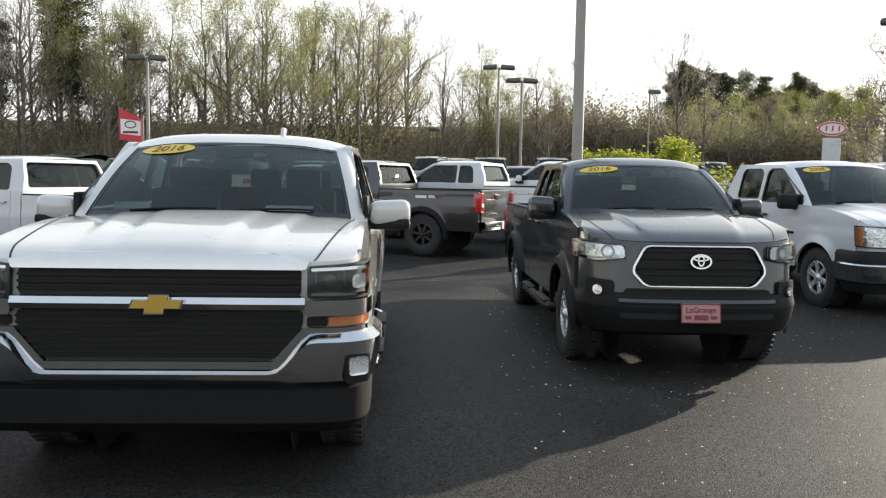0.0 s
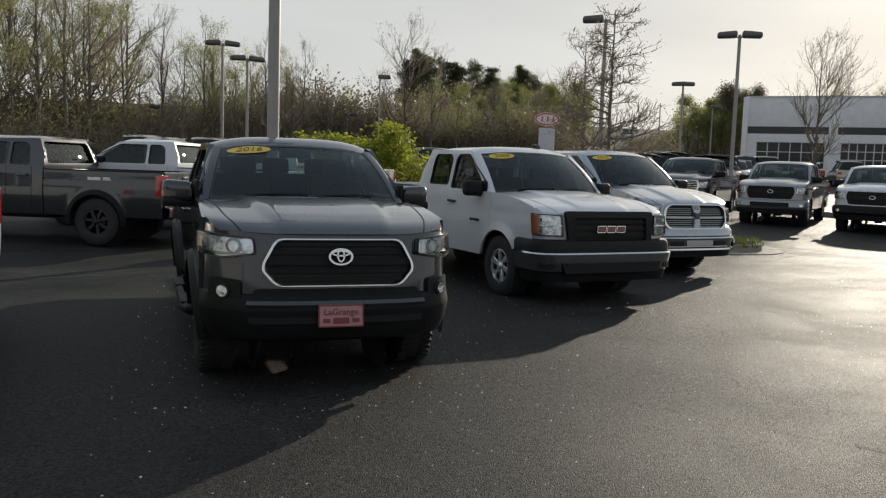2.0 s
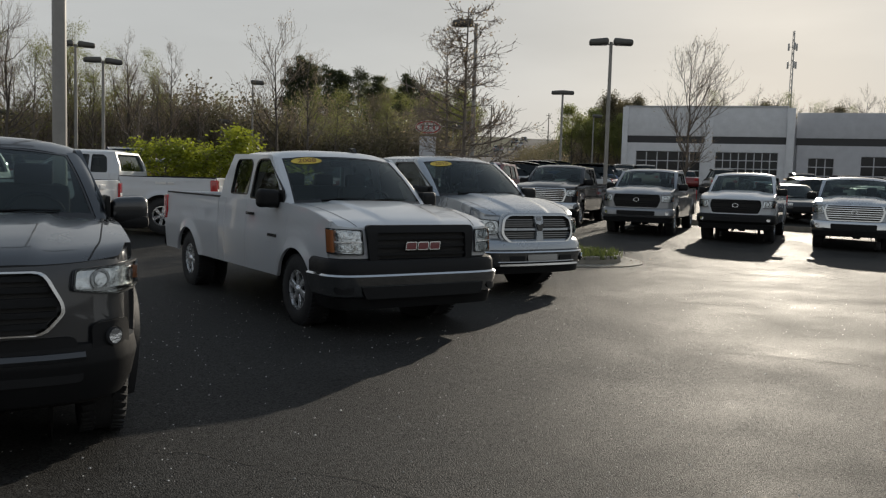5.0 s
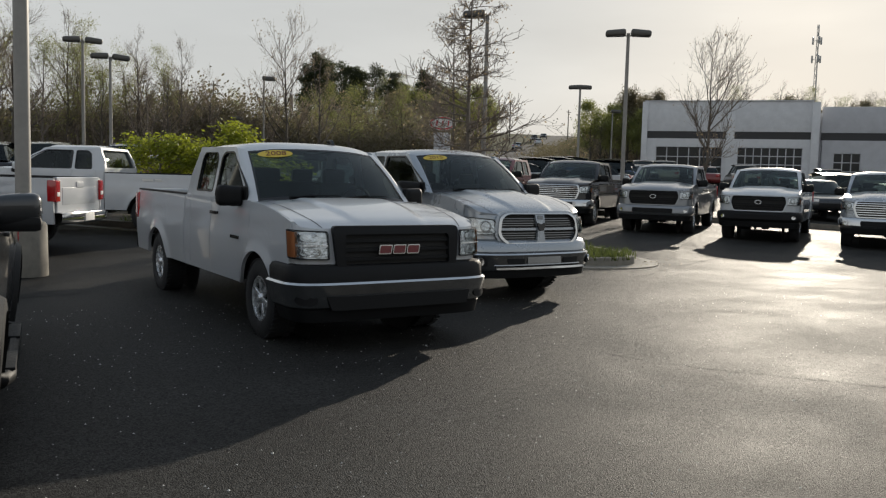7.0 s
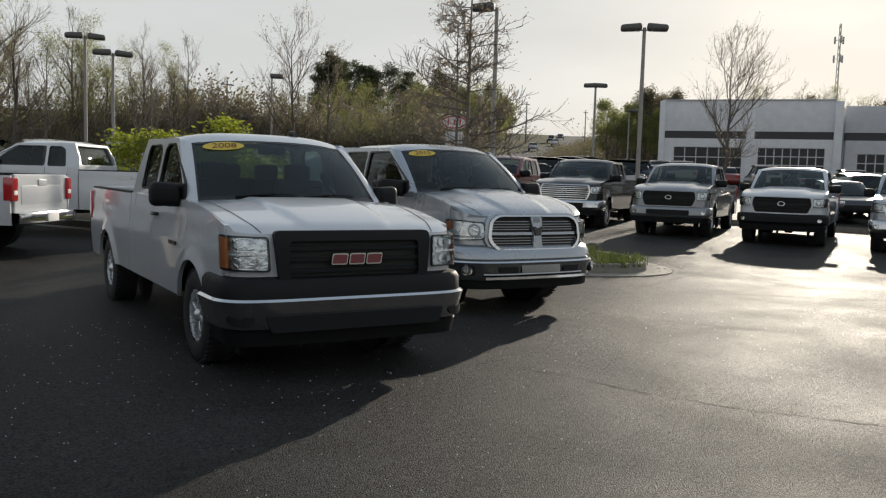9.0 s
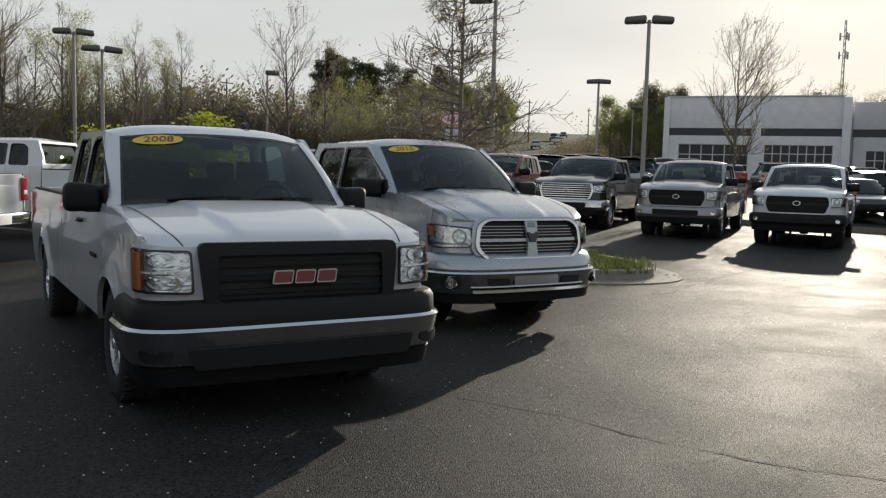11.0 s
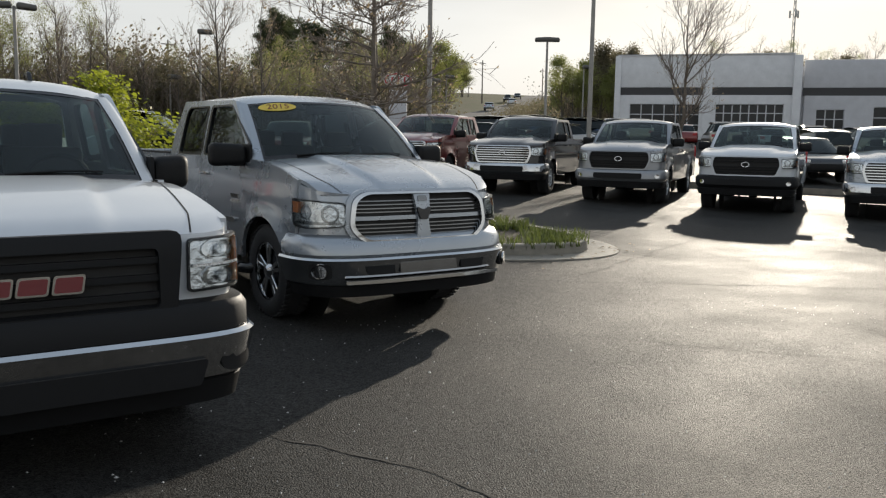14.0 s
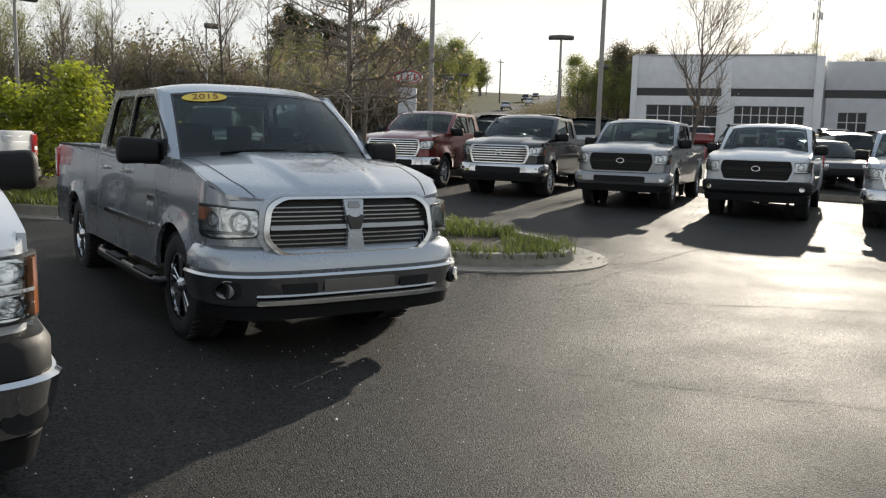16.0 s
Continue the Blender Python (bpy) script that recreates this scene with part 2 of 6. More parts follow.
def join(bm, tmp):
    idx = {v: bm.verts.new(v.co) for v in tmp.verts}
    for f in tmp.faces:
        try:
            bm.faces.new([idx[v] for v in f.verts])
        except ValueError:
            pass
    tmp.free()


def lettering(text, size, depth=0.004, shear=0.0):
    """A bmesh of words standing in the xz plane, centred, facing -y."""
    cu = bpy.data.curves.new("lettering", "FONT")
    cu.body, cu.size, cu.extrude, cu.align_x, cu.align_y, cu.shear = text, size, depth / 2, "CENTER", "CENTER", shear
    cu.resolution_u = 3
    ob = bpy.data.objects.new("lettering", cu)
    scene.collection.objects.link(ob)
    me = bpy.data.meshes.new_from_object(ob.evaluated_get(bpy.context.evaluated_depsgraph_get()))
    bm = bmesh.new()
    bm.from_mesh(me)
    bpy.data.objects.remove(ob)
    bpy.data.curves.remove(cu)
    bpy.data.meshes.remove(me)
    for v in bm.verts:
        v.co = Vector((v.co.x, -v.co.z, v.co.y))
    return bm


def ellipse(cx, cz, a, b, n=28):
    return [(cx + a * math.cos(k * math.tau / n), cz + b * math.sin(k * math.tau / n)) for k in range(n)]


def rect(x0, z0, x1, z1, r=0.0):
    p = [(x0, z0), (x1, z0), (x1, z1), (x0, z1)]
    return round_poly(p, r) if r else p


def mirror(pts):
    return [(-x, z) for x, z in reversed(pts)]


# ---- pickup trucks ----
FIELDS = collections.namedtuple("FIELDS", "paint fo wb ro hw rt zf zc zb zr yc ya ycab ybr zbed rw n yb lean curl flare zcrease cowl brow crown ridges hood_drop handle_mat mirror_mat rail_mat "
                                "arch_trim privacy year steps pads fin detail wheel handles rear_bumper sill hl_end hood_u mirror tw rim doors windows ra us u px py nx ny")


def nose_line(n, hw, fo, yb):
    """The nose seen from above, by the length along it: places and outward directions."""
    th = np.linspace(-math.pi, 0, 241)
    hw, b = hw - 0.012, fo - yb
    c, s = np.cos(th), np.sin(th)
    x = hw * np.sign(c) * np.abs(c) ** (2 / n)
    y = -yb - b * np.abs(s) ** (2 / n)
    x, y = np.r_[-hw, x, hw], np.r_[0.0, y, 0.0]
    d = np.r_[0, np.cumsum(np.hypot(np.diff(x), np.diff(y)))]
    tx, ty = np.gradient(x), np.gradient(y)
    ln = np.hypot(tx, ty) + 1e-9
    return dict(u=d - d[-1] / 2, px=x, py=y, nx=ty / ln, ny=-tx / ln)


class Shape(FIELDS):
    """The skin of a truck: y = 0 is the front axle, -y its front, x = 0 its middle."""

    def front(self, p):
        """From (along the nose, outward as -y, up) to the truck's space."""
        u, v, z = p[0] * self.us, -p[1], p[2]
        x, y = np.interp(u, self.u, self.px), np.interp(u, self.u, self.py)
        nx, ny = np.interp(u, self.u, self.nx), np.interp(u, self.u, self.ny)
        k = max(0.0, 1 - (abs(u) / self.u[-1]) ** 4)
        lean = self.lean * (z - 0.8) + self.curl * max(0.0, z - self.zf + 0.12) ** 2
        return Vector((x + nx * v, y + ny * v + lean * k, z))

    def arch_u(self, gap=0.02):
        """How far along the nose the front edge of the wheel arch lies."""
        h = len(self.u) // 2
        return float(np.interp(-(self.ra + gap), self.py[h:], self.u[h:])) / self.us

    def wide(self, y, z):
        """Half the body's width at a place along and up the side."""
        w = self.hw
        t = (z - 0.82) / 0.5
        w -= (0.035 * max(0, t) ** 2 + 0.045 * max(0, -t) ** 1.6)
        w -= 0.012 * math.exp(-((z - self.zcrease) / 0.03) ** 2)
        for yw in (0.0, self.wb):
            r = math.hypot(y - yw, z - self.rt)
            w += self.flare * math.exp(-((r - self.ra) / 0.07) ** 2) * (1 if z < self.zf + .1 else 0.4)
        if y < -self.yb:
            k = np.interp(y, self.py[:121][::-1], -self.px[:121][::-1])
            w -= (self.hw - 0.012) - k
        return w

    def side(self, p, sgn):
        """From (along y, outward as -y, up) to the truck's space."""
        y, v, z = p[0], -p[1], p[2]
        return Vector((sgn * (self.wide(y, z) + v), y, z))

    def house(self, y, z, v=0.0):
        """Half the width of the cab above its belt."""
        t = (z - self.zb) / (self.zr - self.zb)
        return self.hw - 0.045 + v - (self.hw - 0.045 - self.rw) * t - 0.03 * max(0, t - 0.8) * 5 * 0.3

    def shoulder(self, y):
        if y < self.yc:
            t = max(0.0, (y + self.fo) / (self.yc + self.fo))
            return self.zf + (self.zc - self.zf) * (1 - (1 - t) ** 1.6)
        if y < self.ycab:
            return self.zb
        return self.zbed

    def bottom(self, y):
        z = self.sill if y > -0.2 else self.sill + 0.1
        for yw in (0.0, self.wb):
            d = abs(y - yw)
            if d < self.ra:
                z = max(z, self.rt + math.sqrt(self.ra ** 2 - d * d))
        return z


def bend(bm, fn):
    for v in bm.verts:
        v.co = fn(v.co)
    return bm


def front_plate(s, name, outline, v0, v1, material, parent, label="", holes=(), both=False):
    made = []
    for o, hs in ([(outline, holes)] + ([(mirror(outline), [mirror(h) for h in holes])] if both else [])):
        bm = bmesh.new()
        solid(bm, o, -v0, -v1, hs, 0.07, 0.2)
        made.append(part(name, bend(bm, s.front), material, parent, label))
    return made if both else made[0]


def side_panel(s, name, y0, y1, sgn, material, parent, top=None, label=""):
    """A panel of the side between two places, with the wheel arch cut out and its edges turned in."""
    bm = bmesh.new()
    n = max(3, int((y1 - y0) / 0.045))
    rows = []
    for i in range(n + 1):
        y = y0 + (y1 - y0) * i / n
        a, b = s.bottom(y), (top(y) if top else s.shoulder(min(y, y1 - 1e-4)))
        rows.append([s.side((y, 0, a + (b - a) * j / 10), sgn) for j in range(11)])
    sheet(bm, rows)
    rim = [e for e in bm.edges if e.is_boundary]
    r = bmesh.ops.extrude_edge_only(bm, edges=rim)
    for v in r["geom"]:
        if isinstance(v, bmesh.types.BMVert):
            v.co.x -= sgn * 0.035
    return part(name, bm, material, parent, label)


def wheel(s, x, y, sgn, parent, style):
    bm = bmesh.new()
    c = (x, y, s.rt)
    w, r, q = s.tw / 2, s.rt, s.rim
    o = [(-sgn * w, q * 0.96), (-sgn * w * 0.2, q * 0.86), (sgn * w * 0.35, q * 0.6), (sgn * w * 0.4, 0.02)]
    lathe(bm, o, 28, "x", c)
    hub = part("wheel", bm, "dark_alloy", parent)
    bm = bmesh.new()
    pr = [(-w * 0.9, q), (-w, q + 0.03), (-w * 0.98, r - 0.04), (-w * 0.82, r - 0.008), (-w * .5, r), (w * .5, r), (w * 0.82, r - 0.008), (w * 0.98, r - 0.04), (w, q + 0.03), (w * 0.9, q)]
    lathe(bm, pr, 40, "x", c)
    if style != "far":
        for k in range(44):
            a = k * math.tau / 44
            for sd in (-1, 1):
                block(bm, Vector(c) + Vector((sd * w * 0.62, r * math.cos(a), r * math.sin(a))), (w * 0.55, 0.03, 0.016), m=Matrix.Rotation(a, 3, "X") @ Matrix.Rotation(radians(90), 3, "X") @ Matrix.Rotation(sd * 0.3, 3, "Z"))
    part("tyre", bm, "rubber", hub, "worn black rubber tyre with blocky tread")
    bm = bmesh.new()
    f = sgn * w * 0.78
    lathe(bm, [(f + sgn * 0.01, q), (f + sgn * 0.012, q * 0.93), (f - sgn * 0.03, q * 0.9)], 32, "x", c)
    lathe(bm, [(f - sgn * 0.01, q * 0.28), (f + sgn * 0.012, q * 0.2), (f + sgn * 0.03, q * 0.14), (f + sgn * 0.032, 0.005)], 20, "x", c)
    n, wd = {"six": (6, 0.062), "five": (5, 0.07), "seven": (7, 0.05), "twelve": (6, 0.045), "far": (6, 0.06)}[style]
    for k in range(n):
        a = k * math.tau / n + 0.3
        for da in ((-0.16, 0.16) if style in ("twelve", "five") else (0,)):
            m = Matrix.Rotation(a + da, 3, "X")
            vs = block(bm, (0, 0, 0), (0.03, q * 0.78, wd if da == 0 else wd * 0.62), 0.006, 1)
            for v in vs:
                v.co.y += q * 0.56
                v.co.z *= 0.75 + 0.5 * (v.co.y / q)
                v.co.x += -sgn * 0.035 * (1 - v.co.y / q) * 0.0 + f - sgn * 0.015
                v.co = m @ v.co + Vector(c)
    part("rim", bm, {"seven": "dark_alloy", "five": "chrome"}.get(style, "steel"), hub)
    return hub


def frame_mesh(outer, holes, fn, thick):
    bm = bmesh.new()
    solid(bm, outer, 0.0, thick, holes, 0.12, 0.12)
    return bend(bm, fn)


def truck(name, label, s, group="parked pickup trucks"):
    """The common parts of a pickup truck; the nose is added by its own function."""
    root = tagged(new(name), label, "pickup truck", group)
    P, detail = s.paint, s.detail
    hw, fo, wb, ro = s.hw, s.fo, s.wb, s.ro
    end = wb + ro
    g = 0.004
    yh = float(np.interp(s.hl_end * s.us, s.u, s.py))
    uc = s.hood_u
    xc = float(np.interp(uc * s.us, s.u, s.px))
    ye = float(np.interp(uc * s.us, s.u, s.py)) + 0.015
    for sgn in (-1, 1):
        side_panel(s, "fender", yh, s.yc + 0.12, sgn, P, root, top=lambda y: s.shoulder(min(y, s.yc - 0.001)) - 0.004)
        cuts = s.doors
        for i, (a, b) in enumerate(zip(cuts, cuts[1:])):
            d = side_panel(s, "door", a + g, b - g, sgn, P, root, top=lambda y: s.zb)
            if i in s.handles:
                bm = bmesh.new()
                ym, zm = (b - 0.17, s.zb - 0.16)
                block(bm, (ym, -0.028, zm), (0.19, 0.018, 0.034), 0.008)
                block(bm, (ym - 0.085, -0.014, zm), (0.03, 0.03, 0.03), 0.006)
                block(bm, (ym + 0.085, -0.014, zm), (0.03, 0.03, 0.03), 0.006)
                part("handle", bend(bm, lambda p: s.side(p, sgn)), s.handle_mat, d, "door handle")
        side_panel(s, "cab_corner", cuts[-1] + g, s.ycab, sgn, P, root, top=lambda y: s.zb)
        side_panel(s, "bed_side", s.ycab + 0.02, end - 0.02, sgn, P, root, top=lambda y: s.zbed - 0.01)
        # inner bed wall and rail
        bm = bmesh.new()
        y0, y1 = s.ycab + 0.02, end - 0.03
        sheet(bm, [[(sgn * (s.wide(y, s.zbed) - d), y, z) for d, z in ((0, s.zbed - .012), (0.004, s.zbed + 0.012), (0.08, s.zbed + 0.012), (0.085, s.zbed - 0.03), (0.09, 0.75))] for y in np.linspace(y0, y1, 12)])
        part("bed_rail", bm, s.rail_mat, root, "black plastic bed rail")
        # wheel housings
        for yw in (0.0, wb):
            bm = bmesh.new()
            rows = []
            for k in range(17):
                a = math.pi * k / 16
                y, z = yw + s.ra * math.cos(a), s.rt + s.ra * math.sin(a)
                rows.append([(sgn * (hw - 0.05), y, z), (sgn * (hw - 0.42), y, z)])
            sheet(bm, rows)
            lathe(bm, [(sgn * (hw - 0.42), s.ra), (sgn * (hw - 0.43), 0.01)], 20, "x", (0, yw, s.rt))
            if yw == 0.0:
                block(bm, (sgn * (hw - 0.32), -s.ra - 0.07, 0.60), (0.46, 0.06, 0.52), 0.02)
            part("wheel_housing", bm, "under", root)
            wheel(s, sgn * (hw - 0.015 - s.tw / 2), yw, sgn, root, s.wheel)
            if s.arch_trim:
                bm = bmesh.new()
                rows = []
                for k in range(25):
                    a = -0.12 + (math.pi + 0.24) * k / 24
                    pts = []
                    for r, v in ((s.ra - 0.012, -0.02), (s.ra - 0.012, 0.018), (s.ra + 0.05, 0.026), (s.ra + 0.075, 0.0)):
                        y, z = yw + r * math.cos(a), s.rt + r * math.sin(a)
                        pts.append(s.side((y, -v, z), sgn))
                    rows.append(pts)
                sheet(bm, rows)
                part("arch_flare", bm, s.arch_trim, root)
    # hood
    bm = bmesh.new()
    rows = []
    ny, nx = 24, 56
    for i in range(ny + 1):
        t = i / ny
        row = []
        for j in range(nx + 1):
            a = -1 + 2 * j / nx
            ys = ye + (s.yc - ye) * t
            x = a * min(s.wide(ys, s.shoulder(ys)) - 0.016, xc + (hw - xc) * min(1.0, 3 * t))
            yf = s.front((a * uc, 0, s.zf))[1] + 0.012
            y = yf + (s.yc + 0.02 + s.cowl * a * a - yf) * t
            zz = s.shoulder(max(-fo, min(y, s.yc - 0.001)))
            e = abs(a)
            z = zz + s.crown * (1 - e ** 3) * (0.45 + 0.55 * t)
            for c, wd, h in s.ridges:
                c2 = c * (0.72 + 0.28 * t) if len(s.ridges) < 3 else c
                z += h * (1 / (1 + math.exp((e - c2) / wd))) * min(1, t * 3.0 + .15)
            z -= s.hood_drop * max(0, 1 - t * 6) ** 2
            row.append((x, y, z))
        rows.append(row)
    sheet(bm, rows)
    rim = [e for e in bm.edges if e.is_boundary]
    r = bmesh.ops.extrude_edge_only(bm, edges=rim)
    for v in r["geom"]:
        if isinstance(v, bmesh.types.BMVert):
            v.co.z -= 0.03
    hood = part("hood", bm, P, root)
    if detail:
        def on_hood(a, t):
            f, g2 = (a + 1) / 2 * nx, t * ny
            j, i = min(int(f), nx - 1), min(int(g2), ny - 1)
            c = [Vector(rows[i + q][j + w]) for q, w in ((0, 0), (0, 1), (1, 0), (1, 1))]
            return c[0].lerp(c[1], f - j).lerp(c[2].lerp(c[3], f - j), g2 - i)
        for sg in (-1, 1):
            bm = bmesh.new()
            seam = []
            for k in range(34):
                t = 0.005 + 0.985 * k / 33
                a = 0.80 + 0.13 * min(1.0, t * 1.15)
                c = on_hood(sg * a, t) + Vector((0, 0, 0.0025))
                seam.append([c - Vector((0.0045, 0, 0)), c + Vector((0, 0, 0.001)), c + Vector((0.0045, 0, 0))])
            sheet(bm, seam)
            part("hood_seam", bm, "plastic", hood, "dark shut line along the hood")
    # cowl panel with wipers
    bm = bmesh.new()
    sheet(bm, [[(a * (hw - 0.09), s.yc + s.cowl * a * a + dy, s.zc + s.crown * 0.9 * (1 - abs(a) ** 3) + dz) for a in np.linspace(-1, 1, 15)] for dy, dz in ((-0.03, -0.03), (0.06, -0.012), (0.12, 0.0))])
    part("cowl_panel", bm, "plastic", root)
    # windscreen
    def screen(a, t, off=0.0):
        yb_, yt = s.yc + 0.07, s.ya
        y = yb_ + (yt - yb_) * t + (s.cowl * (1 - t) + s.brow * t) * a * a
        zbot = s.zc + s.crown * 0.8 * (1 - abs(a) ** 3)
        ztop = s.zr - 0.075 - 0.045 * abs(a) ** 2.5
        z = zbot + (ztop - zbot) * t + 0.03 * math.sin(math.pi * t)
        w = (hw - 0.105) + ((s.rw - 0.05) - (hw - 0.105)) * t
        return Vector((a * w, y - off * 0.75, z + off * 0.65))
    bm = bmesh.new()
    A = np.linspace(-0.97, 0.97, 17)
    sheet(bm, [[screen(a, t) for a in A] for t in np.linspace(0.0, 0.985, 9)])
    ws = part("windscreen", bm, "glass", root)
    bm = bmesh.new()
    for t0, t1, a0, a1 in ((-0.03, 0.05, -1, 1), (0.955, 1.0, -1, 1)):
        sheet(bm, [[screen(a, t, 0.003) for a in np.linspace(a0, a1, 17)] for t in (t0, t1)])
    for a0, a1 in ((-0.985, -0.94), (0.94, 0.985)):
        sheet(bm, [[screen(a, t, 0.003) for a in (a0, a1)] for t in np.linspace(0, 1, 9)])
    part("windscreen_seal", bm, "gloss", root)
    for sg in (-1, 1):
        bm = bmesh.new()
        rows = []
        for t in np.linspace(-0.04, 1.02, 12):
            e = screen(sg, t)
            o = Vector((sg * (s.house(e.y, max(e.z, s.zb)) + 0.003), e.y + 0.07, e.z - 0.005))
            i0 = screen(sg * 0.965, t, 0.008)
            m0 = (e + o) / 2 + Vector((sg * 0.012, -0.022, 0.01))
            rows.append([i0, e.lerp(m0, 0.5) + Vector((0, -0.008, 0.008)), m0, o, o + Vector((-sg * 0.02, 0.05, 0))])
        sheet(bm, rows)
        part("windscreen_pillar", bm, P, root)
    for sx in (-0.62, 0.08):
        bm = bmesh.new()
        pts = [screen(sx + 0.62 * k / 8, 0.03 + 0.03 * math.sin(k / 8 * 2.0), 0.013) for k in range(9)]
        tube(bm, pts, 0.006, 5)
        tube(bm, [screen(sx + 0.02, -0.03, 0.0), pts[0], pts[4]], 0.008, 5)
        part("wiper", bm, "plastic", root)
    if s.year:
        bm = bmesh.new()
        solid(bm, ellipse(0, 0, 0.185, 0.058), -0.001, 0.001, (), 0.08)
        st = part("year_sticker", bend(bm, lambda p: screen(-0.61 + p.x / (s.rw - .02), 0.885 + p.z / 0.66, 0.007 - p.y)), "yellow", root, "oval yellow year sticker")
        bm = lettering(s.year, 0.098, 0.002, 0.15)
        part("year_digits", bend(bm, lambda p: screen(-0.61 + p.x * 1.15 / (s.rw - .02), 0.885 + p.z / 0.66, 0.011 - p.y)), "ink", st, "dark red digits")
    # roof
    bm = bmesh.new()
    rows = []
    yr0, yr1 = s.ya, s.ybr
    for i in range(17):
        t = i / 16
        row = []
        for j in range(17):
            a = -1 + 2 * j / 16
            y = yr0 + s.brow * a * a + (yr1 - 0.02 * a * a - yr0 - s.brow * a * a) * t
            edge = abs(a) ** 4
            z = s.zr - 0.075 * max(0, 1 - t / 0.22) ** 2 - 0.045 * max(0, (t - 0.75) / 0.25) ** 2 - 0.06 * edge - 0.012 * a * a
            row.append((a * (s.rw + 0.005), y, z))
        rows.append(row)
    sheet(bm, rows)
    part("roof", bm, P, root)
    # cab sides with window openings
    zt = s.zr - 0.055
    for sgn in (-1, 1):
        fn = lambda p, sg=sgn: Vector((sg * (s.house(p.x, p.z) - p.y), p.x, p.z))
        outer = round_poly([(s.yc + s.cowl + 0.12, s.zb - 0.01), (s.ycab, s.zb - 0.01), (s.ycab - 0.01, s.zb + 0.2), (s.ybr, zt), (s.ya + s.brow + 0.05, zt - 0.02)], 0.04)
        holes = [round_poly(h, 0.045, 3) for h in s.windows]
        part("cab_side", frame_mesh(outer, holes, fn, 0.04), P, root)
        for k, h in enumerate(s.windows):
            bm = bmesh.new()
            c = Vector((sum(p[0] for p in h) / len(h), sum(p[1] for p in h) / len(h)))
            big = [tuple(c + (Vector(p) - c) * 1.04) for p in h]
            solid(bm, round_poly(big, 0.045, 3), 0.016, 0.016, (), 0.2)
            w = part("side_window", bend(bm, fn), "tint" if k and s.privacy else "smoke", root)
            bm = bmesh.new()
            ins = [tuple(c + (Vector(p) - c) * 0.96) for p in h]
            solid(bm, round_poly(big, 0.045, 3), -0.003, 0.012, [round_poly(ins, 0.045, 3)], 0.2)
            part("window_seal", bend(bm, fn), "gloss", w)
    # back of the cab
    wz = lambda z: s.house(s.ycab, z)
    def back(p):
        t = (p.z - s.zb) / (zt - s.zb)
        return Vector((p.x, s.ycab - p.y + (s.ybr - s.ycab) * max(0, t) ** 1.5 - 0.03 * (p.x / hw) ** 2, p.z))
    ow = [(-wz(s.zb), 0.7), (wz(s.zb), 0.7), (wz(s.zb), s.zb), (wz(zt), zt), (-wz(zt), zt), (-wz(s.zb), s.zb)]
    gw = wz(s.zb) - 0.10
    hole = round_poly([(-gw, s.zb + 0.05), (gw, s.zb + 0.05), (gw - 0.08, zt - 0.05), (-gw + 0.08, zt - 0.05)], 0.06)
    part("cab_back", frame_mesh(ow, [hole], back, -0.04), P, root)
    bm = bmesh.new()
    solid(bm, hole, 0.012, 0.012, (), 0.2)
    rwn = part("rear_window", bend(bm, back), "glass", root)
    # cab floor, dash, seats
    bm = bmesh.new()
    block(bm, (0, (s.yc + s.ycab) / 2 + 0.2, 0.62), (2 * hw - 0.2, s.ycab - s.yc - 0.5, 0.08))
    part("cab_floor", bm, "under", root)
    bm = bmesh.new()
    rows = [[(a * (hw - 0.12), s.yc + dy + s.cowl * a * a, z + 0.03 * (1 - a * a)) for a in np.linspace(-1, 1, 11)] for dy, z in ((0.08, s.zc - 0.01), (0.32, s.zc + 0.0), (0.48, s.zc - 0.03), (0.55, s.zc - 0.14), (0.5, s.zc - 0.4))]
    sheet(bm, rows)
    part("dashboard", bm, "dash", root)
    seats = [(-0.42, s.ya + 0.25), (0.42, s.ya + 0.25)] + ([(-0.42, s.ycab - 0.42), (0.0, s.ycab - 0.42), (0.42, s.ycab - 0.42)] if detail else [])
    for x, y in seats:
        bm = bmesh.new()
        block(bm, (0, -0.25, 0.86), (0.5, 0.52, 0.16), 0.05)
        block(bm, (0, 0.06, 1.16), (0.48, 0.15, 0.62), 0.05, m=Matrix.Rotation(-0.2, 3, "X"))
        block(bm, (0, 0.15, 1.535), (0.26, 0.1, 0.17), 0.04)
        tube(bm, [(-0.06, 0.13, 1.4), (-0.06, 0.15, 1.5)], 0.008, 5)
        tube(bm, [(0.06, 0.13, 1.4), (0.06, 0.15, 1.5)], 0.008, 5)
        st = part("seat", bm, "trim", root)
        st.location = (x, y, 0)
    bm = bmesh.new()
    c = Vector((0.42, s.ya - 0.12, s.zc - 0.02))
    ring = [c + Matrix.Rotation(0.45, 3, "X") @ Vector((0.185 * math.cos(k * math.tau / 20), 0, 0.185 * math.sin(k * math.tau / 20))) for k in range(21)]
    tube(bm, ring, 0.016, 6)
    block(bm, c, (0.3, 0.03, 0.05), 0.01)
    part("steering_wheel", bm, "dash", root)
    bm = bmesh.new()
    block(bm, screen(0, 0.86) + Vector((0, 0.08, -0.02)), (0.26, 0.04, 0.075), 0.015)
    part("rear_view_mirror", bm, "gloss", root)
